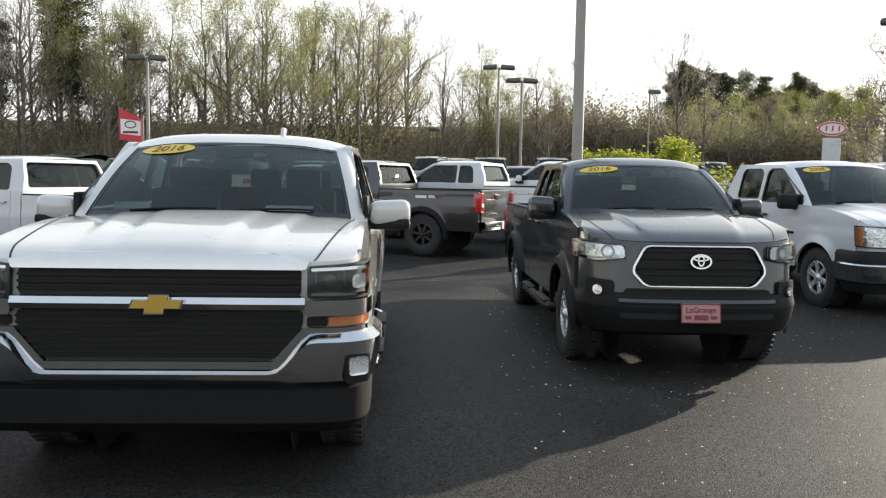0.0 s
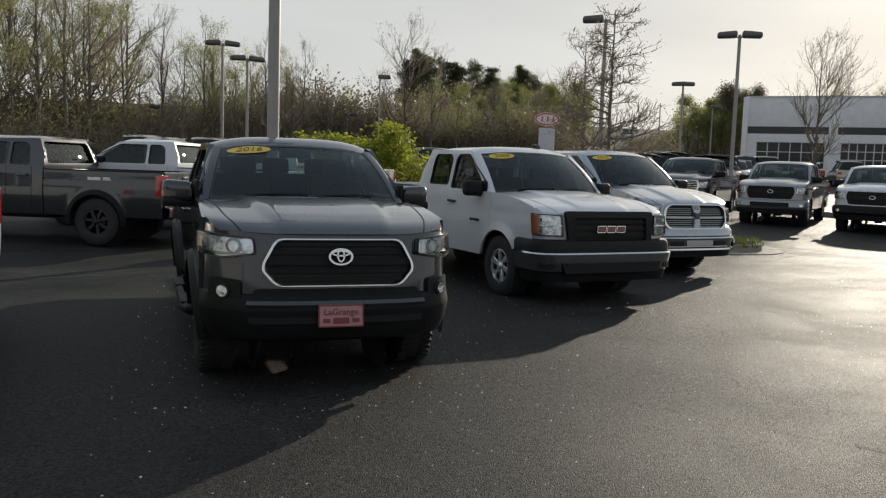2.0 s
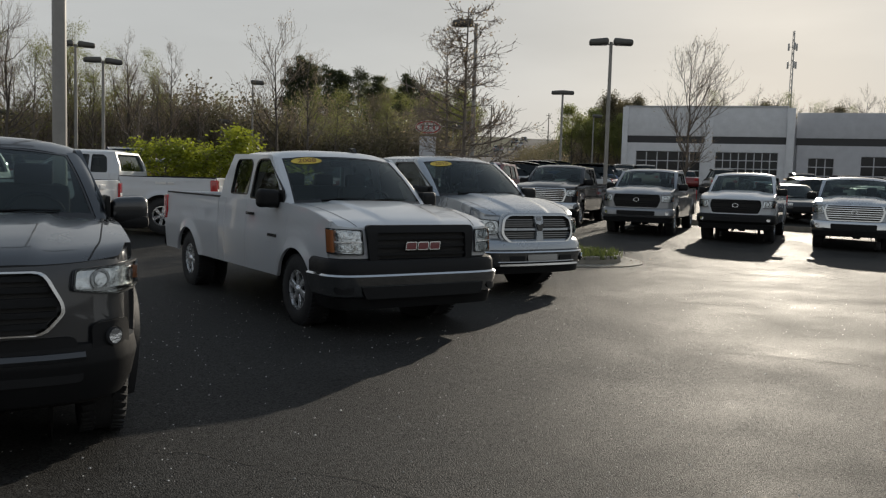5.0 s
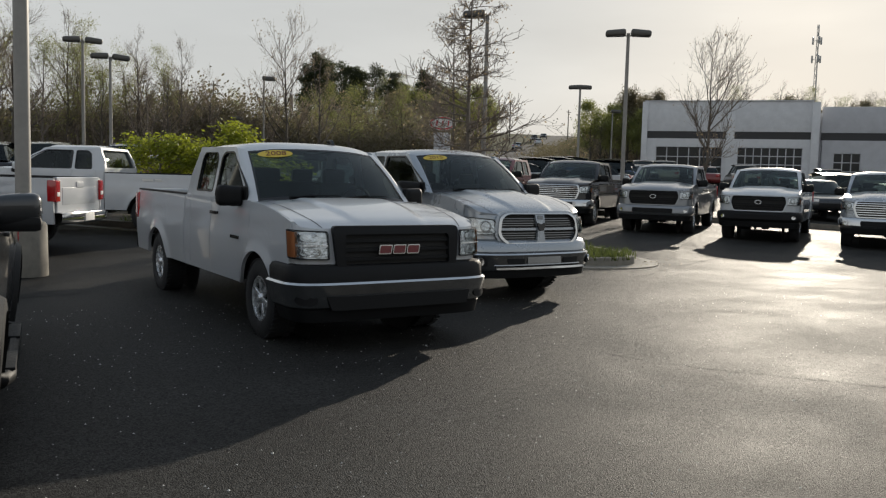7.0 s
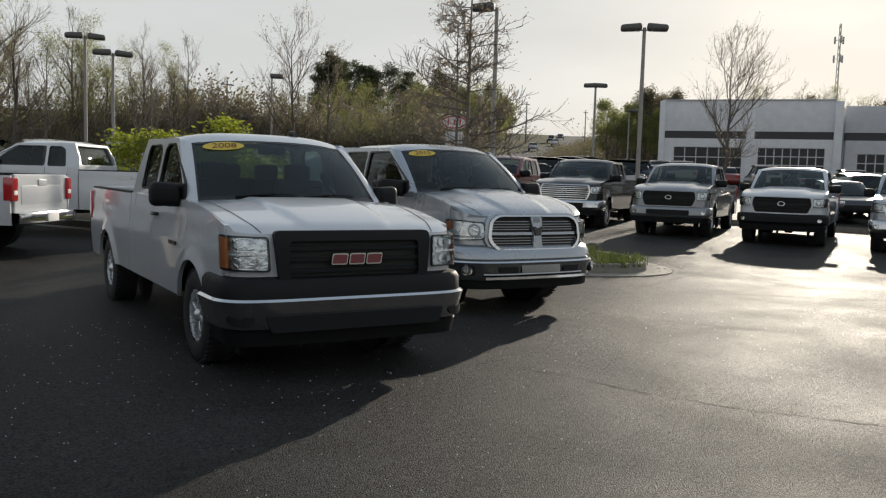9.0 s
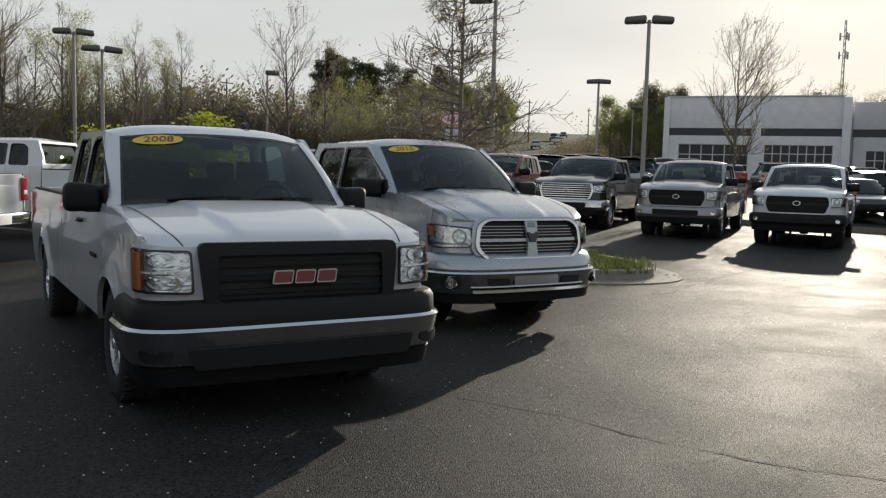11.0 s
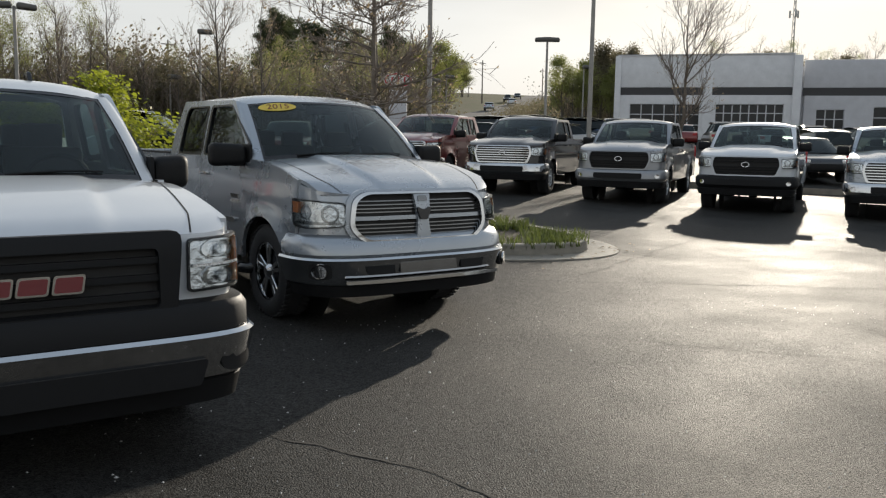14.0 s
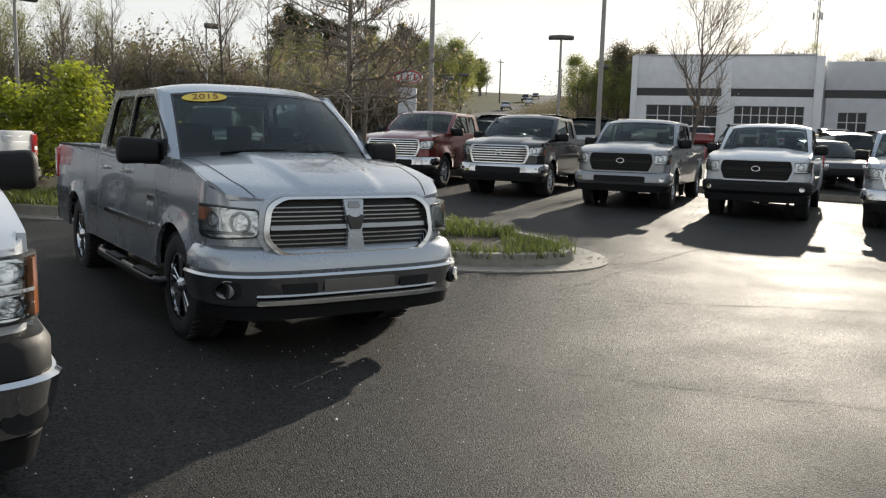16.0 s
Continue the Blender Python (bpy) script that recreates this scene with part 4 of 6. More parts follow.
def grey_midsize_truck(tail_only=False, colour="grey", label=""):
    s = make(paint=colour, fo=0.92, wb=3.30, ro=1.18, hw=0.905, rt=0.385, zf=1.10, zc=1.27, zb=1.28, zr=1.80, yc=0.20, ya=0.92, ycab=2.36, ybr=2.20, zbed=1.23, rw=0.70,
             n=3.3, yb=0.35, lean=0.12, crown=0.022, ridges=((0.62, 0.014, 0.022),), mirror=(0.25, 0.19), mirror_mat=colour, year="" if tail_only else "2016", steps="" if tail_only else "plastic",
             pads=(0.8, 1.8), arch_trim="plastic" if colour == "grey" else "", flare=0.035, wheel="seven" if tail_only and colour == "grey" else "six", rim=0.215, hl_end=1.1, hood_u=0.86, handle_mat=colour, rear_bumper="chrome", zcrease=1.06, detail=not tail_only)
    r = truck("midsize_pickup_truck", label or "dark grey double cab pickup with black bumper and dealer plate", s)
    nose_body(s, r, 0.60, 1.11)
    hexa = [(-0.43, 0.755), (0.43, 0.755), (0.52, 0.86), (0.515, 0.91), (0.43, 1.075), (-0.43, 1.075), (-0.515, 0.91), (-0.52, 0.86)]
    hexa = round_poly(hexa, 0.05)
    g = grille_mesh(s, r, scale_poly(hexa, 0.95), (0.80, 0.855, 0.98, 1.035), "plastic", 0.004, 0.028)
    front_plate(s, "grille_bar", rect(-0.5, 0.895, 0.5, 0.94, 0.01), 0.01, 0.03, "plastic", g)
    ring_plate(s, "chrome_grille_surround", hexa, 0.968, 0.945, 0.0, 0.05, "chrome", r, "chrome hexagonal grille surround")
    bd = ring_plate(s, "badge", ellipse(0, 0.955, 0.085, 0.058), 0.82, 0.80, 0.035, 0.06, "chrome", r, "oval chrome emblem")
    ring_plate(s, "badge_loop", ellipse(0, 0.962, 0.028, 0.045, 18), 0.6, 0.76, 0.037, 0.06, "chrome", bd)
    ring_plate(s, "badge_loop", ellipse(0, 0.978, 0.062, 0.022, 18), 0.8, 0.5, 0.037, 0.06, "chrome", bd)
    hl = round_poly([(0.56, 0.965), (0.80, 0.93), (1.06, 0.965), (1.12, 1.09), (1.0, 1.10), (0.57, 1.075)], 0.025)
    lamp_unit(s, r, hl, [(1.04, 0.99), (1.08, 1.0), (1.09, 1.06), (1.04, 1.06)])
    fog(s, r, 0.78, 0.715, 0.048, round_poly([(0.66, 0.635), (0.92, 0.645), (0.90, 0.80), (0.66, 0.79)], 0.03))
    front_plate(s, "lower_intake", round_poly([(-0.62, 0.50), (0.62, 0.50), (0.58, 0.735), (-0.58, 0.735)], 0.04), 0.0, 0.012, "plastic", r)
    sweep(s, "front_bumper", [(0.0, 0.665), (0.022, 0.655), (0.032, 0.63), (0.026, 0.612), (0.0, 0.60)], 0.62, colour, r)
    sweep(s, "lower_valance", [(-0.02, 0.70), (0.01, 0.69), (0.024, 0.60), (0.02, 0.58), (-0.005, 0.47), (-0.05, 0.39), (-0.12, 0.36)], s.arch_u(0.06), "plastic", r)
    if not tail_only:
        p = front_plate(s, "dealer_plate", rect(-0.155, 0.482, 0.155, 0.632, 0.008), 0.045, 0.055, "pink", r, "red and white dealer plate reading LaGrange")
        front_plate(s, "plate_border", rect(-0.155, 0.482, 0.155, 0.632, 0.008), 0.054, 0.058, "platetext", p, holes=[rect(-0.147, 0.490, 0.147, 0.624, 0.008)])
        bm = lettering("LaGrange", 0.062, 0.003)
        for v in bm.verts:
            v.co = s.front((v.co.x, v.co.y - 0.058, v.co.z + 0.583))
        part("plate_lettering", bm, "platetext", p)
        for x0, x1, z0, z1 in ((-0.125, -0.075, 0.512, 0.54), (-0.055, 0.055, 0.505, 0.545), (0.075, 0.125, 0.512, 0.54)):
            front_plate(s, "plate_bar", rect(x0, z0, x1, z1, 0.006), 0.055, 0.059, "platetext", p)
    else:
        for sg in (-1, 1):
            for a, b, h in ((2.55, 2.78, 0.05), (2.82, 2.95, 0.025), (2.82, 2.97, 0.02)):
                bm = bmesh.new()
                zz = s.zbed - 0.13 + (0.013 if h == 0.025 else -0.016 if h == 0.02 else 0)
                solid(bm, rect(s.ycab + a - 1.75, zz - h / 2, s.ycab + b - 1.75, zz + h / 2), -0.003, -0.005)
                part("bed_decal", bend(bm, lambda p: s.side(p, sg)), "paper", r)
    return r


def white_extended_cab():
    d = dict(paint="white", fo=0.99, wb=3.645, ro=1.15, hw=0.955, rt=0.375, zf=1.10, zc=1.28, zb=1.29, zr=1.895, yc=0.12, ya=0.86, ycab=2.44, ybr=2.22, zbed=1.29, rw=0.79,
             n=6.0, yb=0.60, lean=0.08, crown=0.032, ridges=((0.52, 0.012, 0.018),), mirror=(0.24, 0.20), mirror_mat="plastic", year="2008", fin=0.35, zcrease=1.05,
             wheel="six", rim=0.215, hl_end=1.06, hood_u=0.9, handles=(0,), handle_mat="gloss", privacy=False, flare=0.03)
    yc, ya, yk, zb, zr = d["yc"], d["ya"], d["ycab"], d["zb"], d["zr"]
    zt, b = zr - 0.125, 1.46
    d["doors"] = (yc + 0.12, b, 2.22)
    d["windows"] = ([(yc + 0.34, zb + 0.02), (b - 0.045, zb + 0.02), (b - 0.06, zt - 0.05), (b - 0.14, zt), (ya + 0.19, zt), (yc + 0.37, zb + 0.13)], [(b + 0.07, zb + 0.06), (2.10, zb + 0.06), (2.08, zt - 0.06), (2.02, zt), (b + 0.14, zt), (b + 0.06, zt - 0.06)])
    s = make(**d)
    r = truck("extended_cab_pickup", "white extended cab work pickup with black grille and orange markers", s)
    nose_body(s, r, 0.70, 1.12)
    o = round_poly([(-0.60, 0.70), (0.60, 0.70), (0.645, 1.12), (-0.645, 1.12)], 0.05)
    fr = front_plate(s, "grille_frame", o, 0.0, 0.05, "plastic", r, "matt black plastic grille frame", holes=[rect(-0.53, 0.775, 0.53, 1.045, 0.03)])
    g = grille_mesh(s, r, rect(-0.53, 0.775, 0.53, 1.045, 0.03), (0.83, 0.91, 0.99), "plastic", 0.012, 0.03)
    # red block emblem with chrome edging
    blk = [(-0.05, -0.035), (0.05, -0.035), (0.05, 0.035), (-0.05, 0.035)]
    for k, sh in ((-1, blk), (0, blk), (1, blk)):
        pts = round_poly([(x * 1.3 + k * 0.142 + z * 0.2, z * 1.2 + 0.91) for x, z in sh], 0.014)
        e = front_plate(s, "emblem", pts, 0.04, 0.055, "chrome", r)
        c = (k * 0.142, 0.91)
        front_plate(s, "emblem_face", [(c[0] + (x - c[0]) * 0.86, c[1] + (z - c[1]) * 0.78) for x, z in pts], 0.054, 0.058, "redbadge", e)
    hl = round_poly([(0.665, 0.825), (1.05, 0.835), (1.06, 1.085), (0.675, 1.075)], 0.025)
    lamp_unit(s, r, hl, [(0.945, 0.85), (1.04, 0.85), (1.045, 1.07), (0.945, 1.065)], True)
    front_plate(s, "lamp_divider", rect(0.69, 0.945, 0.94, 0.957), 0.03, 0.038, "steel", r, both=True)
    sweep(s, "bumper_top_pad", [(-0.02, 0.79), (0.045, 0.775), (0.07, 0.74), (0.07, 0.64), (0.05, 0.62)], s.arch_u(), "plastic", r)
    sweep(s, "front_bumper", [(0.0, 0.64), (0.085, 0.637), (0.105, 0.62), (0.10, 0.605), (0.075, 0.50), (0.045, 0.42), (0.0, 0.40)], s.arch_u(), "chrome", r)
    front_plate(s, "bumper_intake", round_poly([(-0.68, 0.40), (0.68, 0.40), (0.72, 0.52), (-0.72, 0.52)], 0.02), 0.06, 0.098, "plastic", r)
    front_plate(s, "fog_recess", ellipse(0.86, 0.49, 0.075, 0.055, 20), 0.045, 0.078, "plastic", r, both=True)
    sweep(s, "air_dam", [(0.0, 0.42), (0.03, 0.40), (0.0, 0.29), (-0.05, 0.28)], s.arch_u(0.06), "plastic", r)
    for sg in (-1, 1):
        bm = bmesh.new()
        for k in range(6):
            solid(bm, rect(0.50 + k * 0.042, 0.90, 0.534 + k * 0.042, 0.932), -0.004, -0.012)
        part("side_nameplate", bend(bm, lambda p: s.side(p, sg)), "gloss", r, "small dark nameplate")
    return r


def silver_ram_nose():
    s = make(paint="silver", fo=1.02, wb=3.57, ro=1.22, hw=0.955, us=0.945, rt=0.40, zf=1.10, zc=1.345, zb=1.355, zr=1.975, yc=0.08, ya=0.86, ycab=2.62, ybr=2.44, zbed=1.365, rw=0.775, b_post=1.62,
             n=3.6, yb=0.45, lean=0.10, crown=0.038, ridges=((0.46, 0.014, 0.024),), mirror=(0.31, 0.20), mirror_mat="plastic", year="2015", steps="gloss", pads=(0.7, 1.7),
             wheel="five", rim=0.255, hl_end=1.21, hood_u=0.93, zcrease=0.98, flare=0.03, arch=0.08)
    r = truck("crew_cab_pickup", "silver crew cab pickup with chrome barred grille, chrome wheels", s)
    nose_body(s, r, 0.58, 1.10)
    o = round_poly([(-0.58, 0.735), (0.58, 0.735), (0.70, 0.85), (0.665, 1.07), (0.56, 1.135), (-0.56, 1.135), (-0.665, 1.07), (-0.70, 0.85)], 0.07, 4)
    ins = scale_poly(o, 0.945, 0.905)
    g = grille_mesh(s, r, ins, (0.785, 0.815, 0.845, 0.875, 0.972, 1.0, 1.03, 1.06), "smoked_chrome", -0.004, 0.009)
    front_plate(s, "grille_bar", rect(-0.64, 0.91, 0.64, 0.942, 0.01), 0.008, 0.028, "silver", g)
    front_plate(s, "grille_post", round_poly([(-0.075, 0.745), (0.075, 0.745), (0.055, 0.90), (0.085, 1.12), (-0.085, 1.12), (-0.055, 0.90)], 0.02), 0.012, 0.045, "silver", g)
    front_plate(s, "grille_surround", o, 0.0, 0.055, "chrome", r, "chrome grille surround", holes=[ins])
    ring_plate(s, "grille_shell", scale_poly(o, 1.06, 1.10), 0.945, 0.92, -0.01, 0.03, "silver", r)
    front_plate(s, "badge_plate", round_poly([(-0.05, 1.055), (0.05, 1.055), (0.045, 1.10), (-0.045, 1.10)], 0.01), 0.045, 0.05, "smoked_chrome", r)
    front_plate(s, "badge", round_poly([(-0.035, 0.905), (0.035, 0.905), (0.07, 0.985), (0.06, 1.01), (0.02, 0.99), (-0.02, 0.99), (-0.06, 1.01), (-0.07, 0.985)], 0.012), 0.045, 0.062, "gloss", r, "dark horned emblem")
    hl = round_poly([(0.72, 0.86), (1.06, 0.84), (1.22, 0.86), (1.21, 1.075), (1.02, 1.07), (0.71, 1.05)], 0.035)
    lamp_unit(s, r, hl, [(1.13, 0.965), (1.195, 0.965), (1.19, 1.055), (1.11, 1.05)])
    sweep(s, "bumper_cover", [(-0.02, 0.80), (0.03, 0.78), (0.075, 0.72), (0.08, 0.645), (0.05, 0.62)], s.arch_u(), "silver", r)
    sweep(s, "front_bumper", [(0.03, 0.625), (0.095, 0.622), (0.108, 0.605), (0.10, 0.58), (0.075, 0.47), (0.05, 0.41), (0.0, 0.40)], s.arch_u(), "chrome", r)
    front_plate(s, "bumper_step", rect(-0.75, 0.425, 0.75, 0.452, 0.01), 0.10, 0.125, "chrome", r)
    front_plate(s, "tow_recess", round_poly([(0.34, 0.49), (0.58, 0.49), (0.60, 0.56), (0.34, 0.56)], 0.015), 0.06, 0.1, "plastic", r, both=True)
    front_plate(s, "number_recess", rect(-0.29, 0.49, 0.29, 0.575, 0.01), 0.07, 0.102, "smoked_chrome", r)
    front_plate(s, "fog_recess", rect(0.84, 0.46, 1.0, 0.58, 0.04), 0.06, 0.1, "plastic", r, both=True)
    for sg in (-1, 1):
        f = front_plate(s, "fog_lamp", ellipse(sg * 0.92, 0.52, 0.05, 0.05, 20), 0.105, 0.122, "chrome", r)
    sweep(s, "air_dam", [(0.0, 0.41), (0.04, 0.40), (0.02, 0.31), (-0.03, 0.30)], s.arch_u(0.06), "plastic", r)
    for sg in (-1, 1):
        bm = bmesh.new()
        solid(bm, rect(0.62, 0.78, 2.2, 0.815, 0.01), -0.006, -0.022, (), 0.1)
        part("side_moulding", bend(bm, lambda p: s.side(p, sg)), "chrome", r, "chrome-edged side moulding")
        for k in range(4):
            for y0, z0, z1 in ((0.55, 1.0, 1.035), (0.56, 0.955, 0.985)):
                bm = bmesh.new()
                solid(bm, rect(y0 + k * 0.05, z0, y0 + 0.04 + k * 0.05, z1), -0.004, -0.014)
                part("nameplate_letter", bend(bm, lambda p: s.side(p, sg)), "chrome", r)
    return r


def large_truck(colour, label, bars="black", lower=None, detail=True):
    s = make(paint=colour, fo=0.98, wb=3.70, ro=1.15, hw=0.97, us=0.955, rt=0.395, zf=1.16, zc=1.32, zb=1.33, zr=1.90, yc=0.15, ya=0.92, ycab=2.55, ybr=2.38, zbed=1.33, rw=0.80,
             n=4.2, yb=0.48, lean=0.08, crown=0.05, ridges=((0.6, 0.04, 0.03),), mirror=(0.25, 0.19), mirror_mat="plastic", wheel="six", rim=0.23, hl_end=1.19, hood_u=0.95, zcrease=1.05, flare=0.03, detail=False, handle_mat=colour)
    r = truck("full_size_pickup", label, s)
    nose_body(s, r, 0.55, 1.17)
    o = round_poly([(-0.62, 0.77), (0.62, 0.77), (0.70, 0.98), (0.66, 1.15), (-0.66, 1.15), (-0.70, 0.98)], 0.05)
    if bars == "chrome":
        g = grille_mesh(s, r, o, (0.83, 0.885, 0.94, 0.995, 1.05, 1.10), "chrome", 0.02, 0.02)
    else:
        g = grille_mesh(s, r, o, (0.83, 0.885, 0.94, 1.05, 1.10), "plastic", 0.01, 0.02)
    ring_plate(s, "grille_surround", scale_poly(o, 1.05, 1.08), 0.935, 0.88, 0.0, 0.045, "chrome" if bars == "chrome" else colour, r)
    ring_plate(s, "badge", ellipse(0, 0.99, 0.085, 0.055, 18), 0.8, 0.76, 0.04, 0.06, "bowl", r)
    hl = round_poly([(0.72, 0.93), (1.10, 0.93), (1.20, 1.14), (1.05, 1.14), (0.72, 1.12)], 0.03)
    lamp_unit(s, r, hl, [(1.10, 0.95), (1.15, 0.97), (1.17, 1.08), (1.10, 1.08)])
    low = lower or colour
    sweep(s, "front_bumper", [(-0.01, 0.76), (0.05, 0.74), (0.075, 0.70), (0.07, 0.56), (0.02, 0.50)], s.arch_u(), low, r)
    front_plate(s, "lower_intake", rect(-0.55, 0.56, 0.55, 0.68, 0.03), 0.068, 0.082, "plastic", r)
    sweep(s, "air_dam", [(0.0, 0.51), (0.03, 0.48), (0.0, 0.36), (-0.05, 0.35)], s.arch_u(0.06), "plastic", r)
    front_plate(s, "fog_lamp", ellipse(0.86, 0.62, 0.045, 0.045, 16), 0.068, 0.085, "chrome", r, both=True)
    return r


def height(y):
    """The ground's height: level where the trucks stand, then a slow rise."""
    if y < 14:
        return 0.0
    d = min(y, 70) - 14
    z = 0.022 * d + 0.0004 * d * d
    if y > 70:
        z += 0.045 * (min(y, 125) - 70)
    if y > 125:
        z += 0.095 * (min(y, 230) - 125)
    return z


def park(ob, x, y, yaw):
    """Puts a truck with its front axle above (x, y); yaw 0 faces -y."""
    ob.matrix_basis = pose(x, y, height(y), 0, 0, yaw)
    return ob


# ---- the row of trucks ----
park(silver_crew_cab(), -1.38, 4.98, 3.0)
park(grey_midsize_truck(), 1.96, 7.53, 2.5)
park(white_extended_cab(), 5.70, 11.02, 10.0)
park(silver_ram_nose(), 8.52, 13.55, 11.0)
black_big = park(large_truck("black", "black full-size pickup with chrome barred grille", "chrome", "chrome"), 16.3, 24.8, -45.0)
silver_big = park(large_truck("pewter", "silver-grey full-size pickup with dark grille", "black"), 17.95, 22.4, -47.0)
park(large_truck("white", "white full-size pickup with black grille and bumper", "black", "plastic"), 19.65, 20.3, -49.0)
park(large_truck("silver", "bright silver full-size pickup with chrome grille", "chrome", "chrome"), 21.5, 18.1, -49.0)
park(large_truck("maroon", "maroon full-size pickup parked behind the planted island", "chrome", "chrome"), 14.55, 27.0, -45.0)
park(grey_midsize_truck(True, "grey", "dark grey double cab pickup showing its tailgate"), -3.06, 18.32, -114.0)
white_mid = park(grey_midsize_truck(True, "white", "white double cab pickup showing its tailgate"), -0.93, 20.6, -114.0)
copy_thing(white_mid, pose(1.8, 23.5, height(23.5), 0, 0, -114))
copy_thing(white_mid, pose(-7.9, 13.9, 0, 0, 0, -112))


# ---- ground ----
M["asphalt"] = mat("asphalt", (0.0285, 0.0277, 0.0262), 0.62, vary=0.38, scale=0.7, bump=0.6, bscale=100, spec=0.06)
an, al = M["asphalt"].node_tree.nodes, M["asphalt"].node_tree.links
at_, av, am, ac = an.new("ShaderNodeTexCoord"), an.new("ShaderNodeTexVoronoi"), an.new("ShaderNodeMapRange"), an.new("ShaderNodeMixRGB")
av.inputs["Scale"].default_value = 80
am.inputs[1].default_value, am.inputs[2].default_value, am.inputs[3].default_value, am.inputs[4].default_value = 0.0, 1.0, 0.3, 2.3
ac.blend_type = "MULTIPLY"
ac.inputs[0].default_value = 1.0
al.new(at_.outputs["Object"], av.inputs["Vector"])
al.new(av.outputs["Color"], am.inputs[0])
old = an["Principled BSDF"].inputs["Base Color"].links[0].from_socket
al.new(old, ac.inputs[1])
al.new(am.outputs[0], ac.inputs[2])
al.new(ac.outputs[0], an["Principled BSDF"].inputs["Base Color"])
M["earth"] = mat("grassy_earth", (0.075, 0.065, 0.038), 0.95, spec=0.05, vary=0.5, scale=0.35, bump=0.5, bscale=6, color2=(0.05, 0.062, 0.024))
M["concrete"] = mat("concrete", (0.23, 0.21, 0.175), 0.8, vary=0.25, scale=5, bump=0.3, bscale=60)
M["mulch"] = mat("mulch", (0.06, 0.045, 0.03), 0.9, vary=0.5, scale=8, bump=0.8, bscale=30)
M["pole"] = mat("grey_pole_paint", (0.30, 0.285, 0.26), 0.5, vary=0.15, scale=3)
M["lamp_head"] = mat("bronze_lamp_housing", (0.10, 0.095, 0.085), 0.5, vary=0.1, scale=4)
M["wall"] = mat("light_stucco", (0.74, 0.74, 0.75), 0.8, vary=0.08, scale=1.5, bump=0.1, bscale=40)
M["wall_grey"] = mat("grey_stucco", (0.56, 0.56, 0.58), 0.8, vary=0.08, scale=1.5, bump=0.1, bscale=40)
M["band"] = mat("dark_band", (0.03, 0.03, 0.033), 0.4)
M["shop_glass"] = mat("dark_shop_glass", (0.012, 0.014, 0.016), 0.08, spec=0.35)
M["bark"] = mat("grey_brown_bark", (0.13, 0.11, 0.09), 0.9, vary=0.35, scale=6, bump=0.5, bscale=30, rnd=0.3)
M["twig"] = mat("brown_twigs", (0.25, 0.20, 0.16), 0.9, rnd=0.3)
M["leaf"] = leafy("spring_leaves", (0.17, 0.18, 0.06), (0.38, 0.40, 0.12), 0.45)
M["leaf_bright"] = leafy("bright_spring_leaves", (0.20, 0.23, 0.03), (0.38, 0.42, 0.04), 0.55)
M["leaf_dark"] = leafy("pine_needles", (0.05, 0.06, 0.032), (0.09, 0.105, 0.045), 0.5)
M["scrub"] = leafy("olive_brown_leaves", (0.115, 0.10, 0.062), (0.21, 0.183, 0.105), 0.5)
M["bud"] = leafy("reddish_buds", (0.25, 0.19, 0.12), (0.46, 0.36, 0.22), 0.4)
M["grass"] = leafy("grass_blades", (0.085, 0.11, 0.035), (0.17, 0.205, 0.05), 0.5)


def terrain(x0, x1, y0, y1, nx, ny, dz, name, material, label):
    bm = bmesh.new()
    sheet(bm, [[(x, y, height(y) + dz) for x in np.linspace(x0, x1, nx)] for y in (y0 if hasattr(y0, "__len__") else np.linspace(y0, y1, ny))])
    return tagged(part(name, bm, material), label, name, kind="structure")


terrain(-500, 500, list(np.r_[np.linspace(-400, 10, 6), np.linspace(14, 70, 40), np.linspace(76, 230, 30), np.linspace(260, 900, 6)]), 0, 30, 0, -0.03, "ground", "earth", "rough grassy earth rising to a low hill")
terrain(-36, 74, list(np.r_[np.linspace(-30, 10, 4), np.linspace(14, 70, 57), [78]]), 0, 12, 0, 0.0, "pavement", "asphalt", "dark worn asphalt of the car lot")


def ribbon(name, pts, prof, material, label, closed=False):
    """A kerb or strip: a profile of (outward, up) along a line on the ground."""
    bm = bmesh.new()
    rows = []
    P = [Vector((x, y)) for x, y in pts]
    n = len(P)
    for i in range(n):
        a, b = P[(i - 1) % n if closed else max(i - 1, 0)], P[(i + 1) % n if closed else min(i + 1, n - 1)]
        d = (b - a).normalized()
        o = Vector((d.y, -d.x))
        rows.append([(P[i].x + o.x * v, P[i].y + o.y * v, height(P[i].y) + z) for v, z in prof])
    if closed:
        rows.append(rows[0])
    sheet(bm, rows)
    return tagged(part(name, bm, material), label, name, kind="structure")


def smooth_line(pts, it=3, closed=True):
    P = [Vector(p) for p in pts]
    for _ in range(it):
        Q = []
        n = len(P)
        for i in range(n if closed else n - 1):
            a, b = P[i], P[(i + 1) % n]
            Q += [a * 0.75 + b * 0.25, a * 0.25 + b * 0.75]
        P = Q
    return [(p.x, p.y) for p in P]


